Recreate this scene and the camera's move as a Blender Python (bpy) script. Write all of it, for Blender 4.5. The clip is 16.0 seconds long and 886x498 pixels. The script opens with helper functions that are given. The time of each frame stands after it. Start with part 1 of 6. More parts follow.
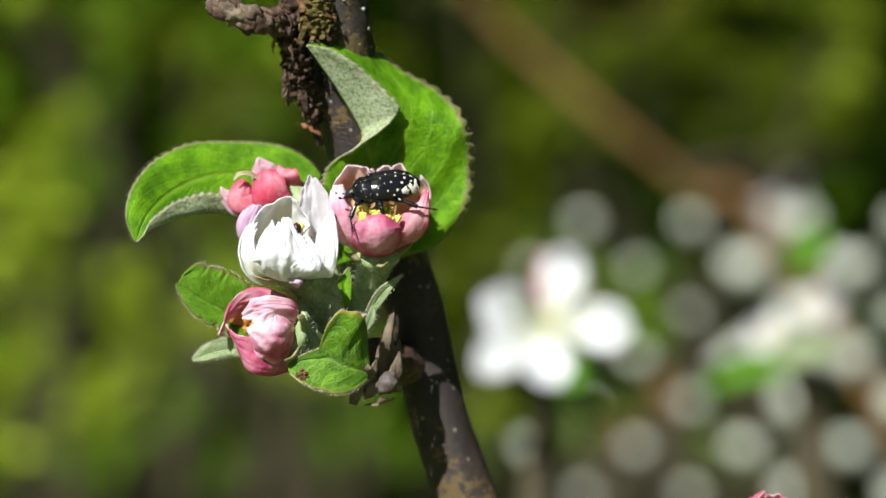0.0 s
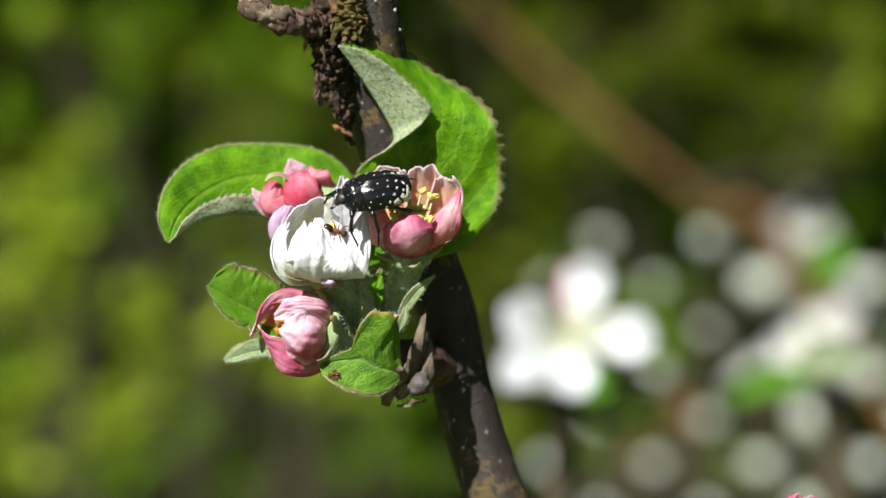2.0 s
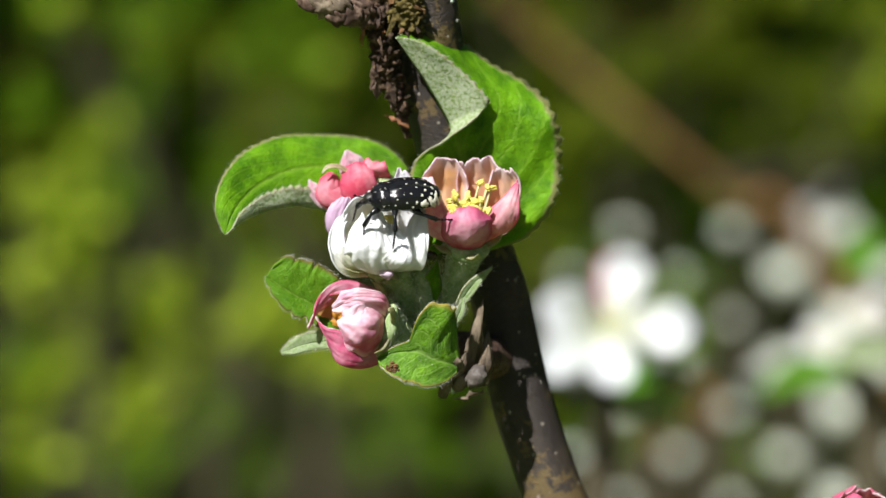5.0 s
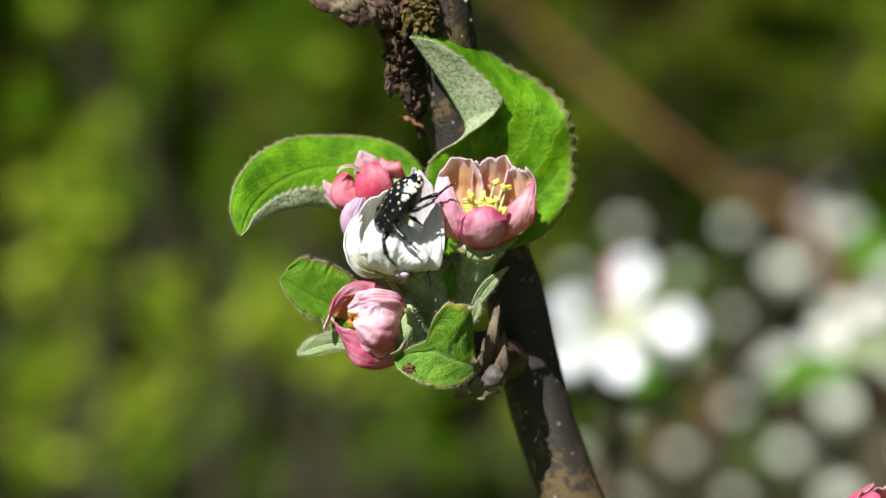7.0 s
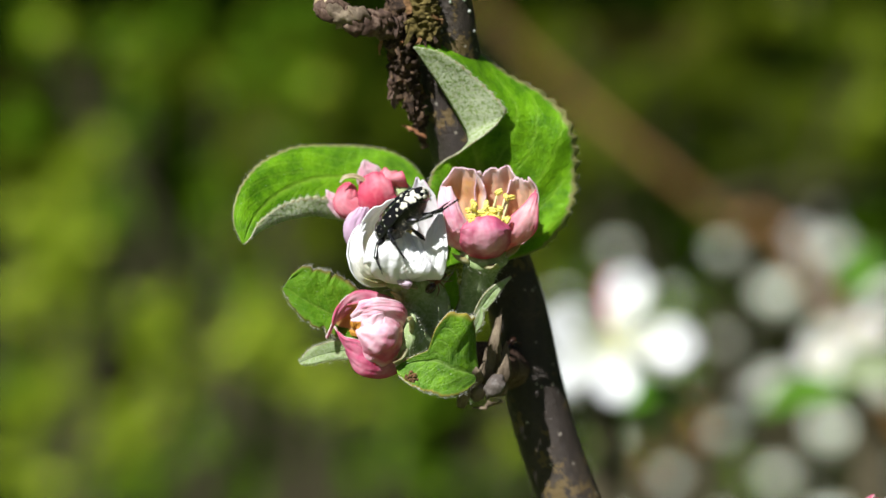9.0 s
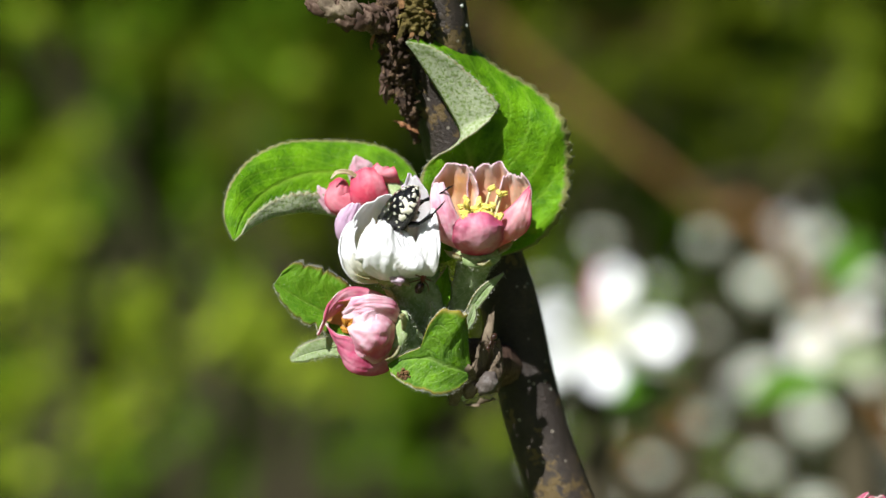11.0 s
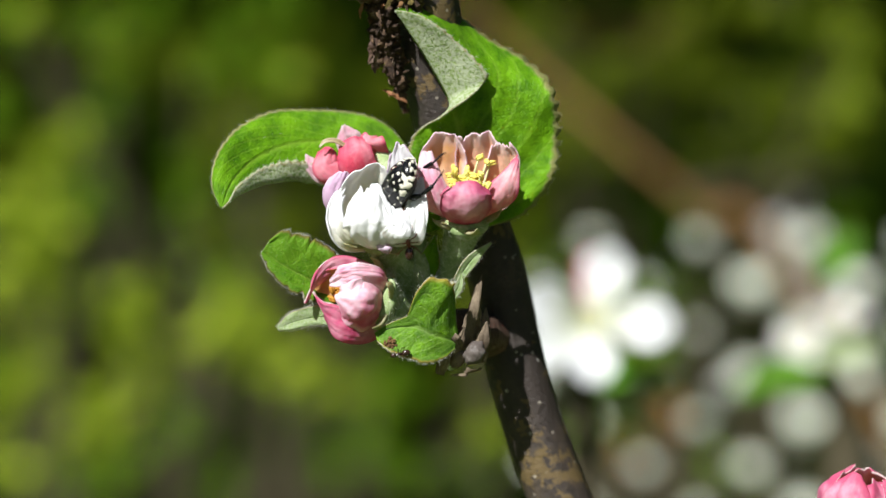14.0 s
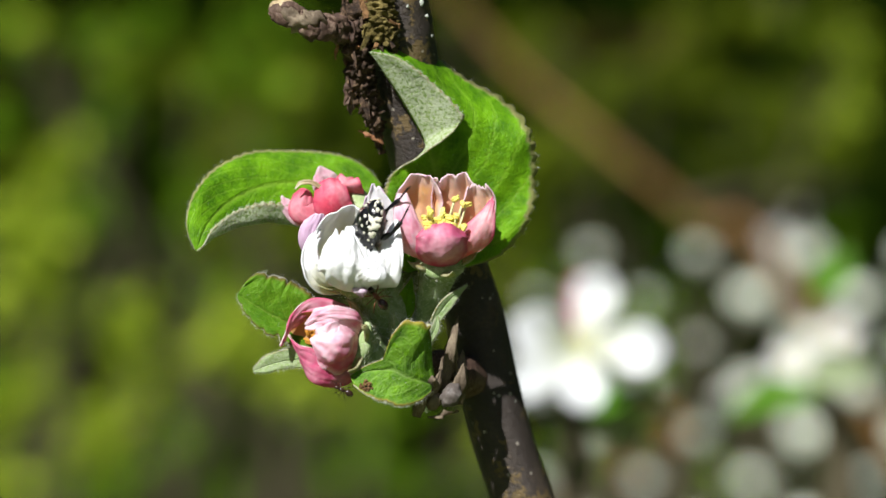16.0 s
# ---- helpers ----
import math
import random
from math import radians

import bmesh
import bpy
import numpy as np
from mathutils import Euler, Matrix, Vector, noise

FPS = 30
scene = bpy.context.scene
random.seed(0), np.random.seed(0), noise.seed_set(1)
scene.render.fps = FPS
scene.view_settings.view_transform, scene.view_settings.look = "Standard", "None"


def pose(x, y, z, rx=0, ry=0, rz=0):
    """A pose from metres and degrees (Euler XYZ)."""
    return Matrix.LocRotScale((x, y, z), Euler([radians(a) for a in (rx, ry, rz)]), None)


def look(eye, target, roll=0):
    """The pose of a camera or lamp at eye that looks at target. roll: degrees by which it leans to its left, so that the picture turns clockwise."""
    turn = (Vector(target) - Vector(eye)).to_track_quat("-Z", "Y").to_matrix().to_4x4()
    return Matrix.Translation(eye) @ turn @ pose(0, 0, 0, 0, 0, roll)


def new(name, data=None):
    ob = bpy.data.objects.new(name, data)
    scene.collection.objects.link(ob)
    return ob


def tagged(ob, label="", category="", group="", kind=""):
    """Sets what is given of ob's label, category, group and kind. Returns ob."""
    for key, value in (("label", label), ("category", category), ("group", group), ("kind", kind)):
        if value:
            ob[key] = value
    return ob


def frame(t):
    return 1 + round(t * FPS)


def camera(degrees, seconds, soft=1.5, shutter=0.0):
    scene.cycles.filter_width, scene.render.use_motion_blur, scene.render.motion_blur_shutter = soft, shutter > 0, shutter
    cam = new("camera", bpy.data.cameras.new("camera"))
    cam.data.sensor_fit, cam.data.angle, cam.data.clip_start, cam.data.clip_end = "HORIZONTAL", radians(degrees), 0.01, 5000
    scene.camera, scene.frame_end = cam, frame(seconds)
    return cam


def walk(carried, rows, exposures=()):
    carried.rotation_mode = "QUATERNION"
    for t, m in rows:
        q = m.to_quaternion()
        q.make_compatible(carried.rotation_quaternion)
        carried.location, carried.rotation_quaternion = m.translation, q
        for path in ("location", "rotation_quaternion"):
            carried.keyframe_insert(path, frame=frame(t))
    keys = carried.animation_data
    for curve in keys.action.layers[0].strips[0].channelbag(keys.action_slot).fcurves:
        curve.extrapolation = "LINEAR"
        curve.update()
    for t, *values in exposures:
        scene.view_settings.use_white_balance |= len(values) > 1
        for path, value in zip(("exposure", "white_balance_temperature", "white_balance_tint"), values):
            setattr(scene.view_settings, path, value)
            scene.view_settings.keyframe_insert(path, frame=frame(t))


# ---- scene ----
cam = camera(24.0, 16.0, soft=1.5)
cam.data.dof.use_dof = True
cam.data.dof.focus_distance = 0.2765
cam.data.dof.aperture_fstop = 10.0

HEIGHT = 0.95  # the blossom cluster's height over the ground
EYE = 0.28     # the camera's distance from it


def stand(x, y, z, pan, tilt, lean):
    """A camera pose: millimetres off the standing point, degrees of pan, tilt and lean."""
    return pose(x / 1000, y / 1000 - EYE, z / 1000 + HEIGHT, 90 + tilt, 0, -pan) @ pose(0, 0, 0, 0, 0, lean)


walk(cam, [
    (0, stand(12.10, -1.18, 4.40, 0.495, -0.951, 0.111)),
    (0.5, stand(11.46, -0.60, 4.62, 0.572, -0.761, 0.046)),
    (1, stand(10.05, -0.53, 3.97, 0.574, -0.711, 0.004)),
    (1.5, stand(10.60, -1.16, 2.95, 0.253, -0.677, -0.021)),
    (2, stand(9.61, -0.69, 1.76, 0.120, -0.393, 0.067)),
    (2.5, stand(6.54, -1.66, 4.78, -0.225, -0.209, 0.058)),
    (3, stand(5.97, -1.33, 4.88, -0.430, -0.042, 0.000)),
    (3.5, stand(5.55, -1.21, 3.03, -0.207, 0.132, 0.037)),
    (4, stand(4.48, -1.01, -0.26, 0.094, -0.267, 0.132)),
    (4.5, stand(5.74, -0.68, 1.07, -0.396, -0.639, 0.213)),
    (5, stand(4.21, -0.09, 1.89, -0.358, -0.648, 0.098)),
    (7.5, stand(0.50, 0.68, 2.27, -0.350, -0.700, -0.250)),
    (8, stand(-2.17, 0.79, 2.55, -0.228, -0.454, -0.075)),
    (8.5, stand(-0.67, 0.33, 1.05, -0.051, -0.111, 0.030)),
    (9, stand(0.01, -0.06, 0.01, -0.001, -0.001, 0.006)),
    (9.5, stand(-0.36, 0.72, 0.31, 0.137, -0.163, -0.082)),
    (10, stand(-2.27, 1.83, 1.57, 0.341, -0.253, -0.072)),
    (10.2, stand(-1.37, 2.11, 1.42, 0.497, -0.250, -0.057)),
    (12.5, stand(-1.74, 1.42, 0.78, 0.405, -0.493, 0.294)),
    (13, stand(-2.25, 2.24, 0.40, 0.661, -0.381, 0.274)),
    (13.5, stand(-1.00, 2.62, -0.79, 0.589, -0.318, 0.416)),
    (14, stand(-0.69, 2.29, -3.50, 0.697, -0.224, 0.397)),
    (14.5, stand(-0.26, 3.00, -1.81, 0.839, -0.746, 0.196)),
    (15, stand(1.40, 2.48, 0.91, 0.736, -0.327, -0.048)),
    (15.5, stand(1.00, 2.63, 1.95, 0.851, -0.151, 0.141)),
    (16, stand(2.94, 3.16, 0.97, 0.602, 0.008, 0.206)),
])

# world and sun
SUN = Vector((-0.40, -0.62, 0.68)).normalized()
world = bpy.data.worlds.new("sky")
scene.world = world
world.use_nodes = True
sky = world.node_tree.nodes.new("ShaderNodeTexSky")
sky.sky_type = "NISHITA"
sky.sun_disc = False
sky.sun_elevation = math.asin(SUN.z)
sky.sun_rotation = math.atan2(SUN.x, SUN.y)
world.node_tree.links.new(sky.outputs[0], world.node_tree.nodes["Background"].inputs[0])
world.node_tree.nodes["Background"].inputs[1].default_value = 0.027
sun = new("sun", bpy.data.lights.new("sun", "SUN"))
sun.data.energy = 5.0
sun.data.angle = radians(0.53)
sun.data.color = (1.0, 0.985, 0.95)
sun.matrix_basis = look(SUN * 5, (0, 0, 0))
scene.view_settings.exposure = 0.6


# ---- materials ----
class Nodes:
    """A short way to write node materials."""

    def __init__(self, name, rough=0.6, metal=0.0, spec=0.5):
        self.mat = bpy.data.materials.new(name)
        self.mat.use_nodes = True
        self.tree = self.mat.node_tree
        self.bsdf = self.tree.nodes["Principled BSDF"]
        self.bsdf.inputs["Roughness"].default_value = rough
        self.bsdf.inputs["Metallic"].default_value = metal
        self.bsdf.inputs["Specular IOR Level"].default_value = spec
        self.coord = self.tree.nodes.new("ShaderNodeTexCoord")

    def node(self, kind, **values):
        made = self.tree.nodes.new(kind)
        for key, value in values.items():
            made.inputs[key.replace("_", " ")].default_value = value
        return made

    def link(self, a, b):
        self.tree.links.new(a, b)

    def noise(self, scale, detail=4, rough=0.6, stretch=None):
        n = self.node("ShaderNodeTexNoise", Scale=scale, Detail=detail, Roughness=rough)
        src = self.coord.outputs["Object"]
        if stretch:
            m = self.node("ShaderNodeMapping", Scale=stretch)
            self.link(src, m.inputs["Vector"])
            src = m.outputs[0]
        self.link(src, n.inputs["Vector"])
        return n.outputs["Fac"]

    def cells(self, scale, feature="DISTANCE_TO_EDGE"):
        n = self.node("ShaderNodeTexVoronoi", Scale=scale)
        n.feature = feature
        self.link(self.coord.outputs["Object"], n.inputs["Vector"])
        return n.outputs["Distance"]

    def uv(self, axis):
        s = self.node("ShaderNodeSeparateXYZ")
        self.link(self.coord.outputs["UV"], s.inputs[0])
        return s.outputs[axis]

    def math(self, op, a, b=0.0, c=0.0):
        n = self.tree.nodes.new("ShaderNodeMath")
        n.operation = op
        for i, v in enumerate((a, b, c)):
            if isinstance(v, (int, float)):
                n.inputs[i].default_value = v
            else:
                self.link(v, n.inputs[i])
        return n.outputs[0]

    def ramp(self, fac, stops):
        n = self.tree.nodes.new("ShaderNodeValToRGB")
        el = n.color_ramp.elements
        while len(el) < len(stops):
            el.new(0.5)
        for e, (p, c) in zip(el, stops):
            e.position, e.color = p, (*c, 1)
        self.link(fac, n.inputs[0])
        return n.outputs[0]

    def mix(self, fac, a, b, blend="MIX"):
        n = self.tree.nodes.new("ShaderNodeMix")
        n.data_type, n.blend_type = "RGBA", blend
        for sock, v in ((n.inputs[0], fac), (n.inputs[6], a), (n.inputs[7], b)):
            if isinstance(v, (int, float)):
                sock.default_value = v
            elif isinstance(v, tuple):
                sock.default_value = (*v, 1)
            else:
                self.link(v, sock)
        return n.outputs[2]

    def color(self, c):
        if isinstance(c, tuple):
            self.bsdf.inputs["Base Color"].default_value = (*c, 1)
        else:
            self.link(c, self.bsdf.inputs["Base Color"])
        return self

    def bump(self, height, strength=0.4, distance=0.0002):
        n = self.node("ShaderNodeBump", Strength=strength, Distance=distance)
        self.link(height, n.inputs["Height"])
        self.link(n.outputs[0], self.bsdf.inputs["Normal"])
        return self

    def glow_through(self, amount, tint):
        """Lets sunlight through thin tissue."""
        t = self.tree.nodes.new("ShaderNodeBsdfTranslucent")
        if isinstance(tint, tuple):
            t.inputs[0].default_value = (*tint, 1)
        else:
            self.link(tint, t.inputs[0])
        m = self.tree.nodes.new("ShaderNodeMixShader")
        m.inputs[0].default_value = amount
        out = self.tree.nodes["Material Output"]
        self.link(self.bsdf.outputs[0], m.inputs[1])
        self.link(t.outputs[0], m.inputs[2])
        self.link(m.outputs[0], out.inputs[0])
        return self


def petal_mat(name, base, tip, vein, pale=0.35, rough=0.5, rim=None, thin=0.3):
    """Petal tissue: colour from claw to tip in uneven washes, streaked along the veins."""
    n = Nodes(name, rough, spec=0.3)
    u, v = n.uv(0), n.uv(1)
    streak = n.node("ShaderNodeTexNoise", Scale=1.0, Detail=4.0, Roughness=0.7)
    m = n.node("ShaderNodeMapping", Scale=(1.6, 6.0, 1.0))
    n.link(n.coord.outputs["UV"], m.inputs[0])
    n.link(m.outputs[0], streak.inputs["Vector"])
    wash, fine = n.noise(230, 3), n.noise(1700, 4)
    f = n.math("ADD", u, n.math("MULTIPLY", n.math("SUBTRACT", wash, 0.5), 1.6))
    col = n.ramp(f, [(0.1, base), (0.85, tip)])
    pick = n.math("MULTIPLY", n.math("SUBTRACT", n.math("ADD", n.math("MULTIPLY", streak.outputs["Fac"], 0.2), n.math("MULTIPLY", n.noise(240, 3), 1.0)), 0.5), 4.0)
    pick = n.math("MINIMUM", n.math("MAXIMUM", pick, 0.0), 1.0)
    col = n.mix(n.math("MULTIPLY", pick, pale), col, vein)
    if rim:
        side = n.math("ABSOLUTE", n.math("SUBTRACT", v, 0.5))
        near = n.math("MAXIMUM", n.math("MULTIPLY", n.math("SUBTRACT", side, 0.34), 6.0), n.math("MULTIPLY", n.math("SUBTRACT", u, 0.82), 5.5))
        near = n.math("ADD", near, n.math("MULTIPLY", n.math("SUBTRACT", fine, 0.5), 0.5))
        col = n.mix(n.math("MINIMUM", n.math("MAXIMUM", near, 0.0), 0.85), col, rim)
    n.color(col)
    n.bump(n.math("ADD", n.math("MULTIPLY", streak.outputs["Fac"], 0.1), n.math("ADD", n.math("MULTIPLY", fine, 0.35), n.math("MULTIPLY", n.noise(480, 2), 0.8))), 0.5, 0.0004)
    n.glow_through(thin, col)
    return n.mat


def leaf_mat(name, dark, light, vein, rough=0.5, edge=(0.34, 0.29, 0.14), down=0.0, rim_at=0.470):
    """A leaf face with side veins and a fine net between them. UV: along the midrib, across it."""
    n = Nodes(name, rough, spec=0.2)
    u, v = n.uv(0), n.uv(1)
    side = n.math("ABSOLUTE", n.math("SUBTRACT", v, 0.5))
    along = n.math("SUBTRACT", n.math("MULTIPLY", u, 8.0), n.math("MULTIPLY", side, 7.0))
    along = n.math("ADD", along, n.math("MULTIPLY", n.noise(300, 2), 0.5))
    ridge = n.math("ABSOLUTE", n.math("SUBTRACT", n.math("FRACT", along), 0.5))
    veins = n.math("SUBTRACT", 1.0, n.math("MINIMUM", n.math("MULTIPLY", ridge, 9.0), 1.0))
    rib = n.math("SUBTRACT", 1.0, n.math("MINIMUM", n.math("MULTIPLY", side, 26.0), 1.0))
    veins = n.math("MAXIMUM", n.math("MULTIPLY", veins, 0.55), rib)
    net = n.math("MINIMUM", n.math("MULTIPLY", n.cells(2300), 7.0), 1.0)
    big = n.noise(300, 3)
    fine = n.noise(2600, 3)
    col = n.ramp(n.math("ADD", n.math("MULTIPLY", big, 0.75), n.math("MULTIPLY", fine, 0.3)), [(0.32, dark), (0.68, light)])
    col = n.mix(n.math("MULTIPLY", n.math("SUBTRACT", 1.0, net), 0.10), col, vein)
    col = n.mix(n.math("MULTIPLY", veins, 0.34), col, vein)
    rim = n.math("MULTIPLY", n.math("SUBTRACT", n.math("ADD", side, n.math("MULTIPLY", fine, 0.03)), rim_at + 0.008), 45.0 if rim_at > 0.46 else 16.0)
    rim = n.math("MINIMUM", n.math("MAXIMUM", rim, 0.0), 0.8)
    col = n.mix(rim, col, edge)
    if down:
        felt = n.noise(2200, 5, 0.75, (1, 1, 1))
        col = n.mix(n.math("MULTIPLY", n.math("GREATER_THAN", felt, 0.47), down), col, (0.62, 0.66, 0.52))
    n.color(col)
    height = n.math("SUBTRACT", n.math("ADD", n.math("MULTIPLY", net, 0.3), n.math("ADD", n.math("MULTIPLY", fine, 0.7), n.math("MULTIPLY", n.noise(900, 2), 1.6))), n.math("MULTIPLY", veins, 0.6))
    n.bump(height, 0.6, 0.00022)
    n.glow_through(0.28, n.mix(0.5, col, (0.35, 0.6, 0.04)))
    return n.mat


def speckled(name, stops, scale=400, rough=0.75, bump=0.5, dist=0.0003, spec=0.3, stretch=None, through_tint=None, amount=0.2):
    n = Nodes(name, rough, spec=spec)
    a, b = n.noise(scale, 5, 0.65, stretch), n.noise(scale * 6, 4, 0.7)
    f = n.math("ADD", n.math("MULTIPLY", a, 0.72), n.math("MULTIPLY", b, 0.28))
    n.color(n.ramp(f, stops))
    n.bump(f, bump, dist)
    if through_tint:
        n.glow_through(amount, through_tint)
    return n.mat


def bark_mat():
    """Smooth young apple bark with pale pores and faint rings."""
    n = Nodes("young_bark", 0.5, spec=0.45)
    a = n.noise(160, 5, 0.6, (1, 1, 0.5))
    fine = n.noise(1400, 5, 0.7, (1, 1, 1.6))
    col = n.ramp(n.math("ADD", n.math("MULTIPLY", a, 0.65), n.math("MULTIPLY", fine, 0.35)),
                 [(0.3, (0.016, 0.012, 0.011)), (0.52, (0.044, 0.033, 0.028)), (0.72, (0.12, 0.09, 0.06))])
    lichen = n.math("GREATER_THAN", n.noise(190, 5, 0.7), 0.56)
    col = n.mix(n.math("MULTIPLY", lichen, 0.6), col, (0.20, 0.135, 0.045))
    pore = n.math("LESS_THAN", n.cells(420, "F1"), 0.1)
    col = n.mix(n.math("MULTIPLY", pore, 0.8), col, (0.42, 0.38, 0.32))
    n.color(col)
    n.bump(n.math("ADD", fine, n.math("MULTIPLY", pore, 0.8)), 0.8, 0.0004)
    return n.mat


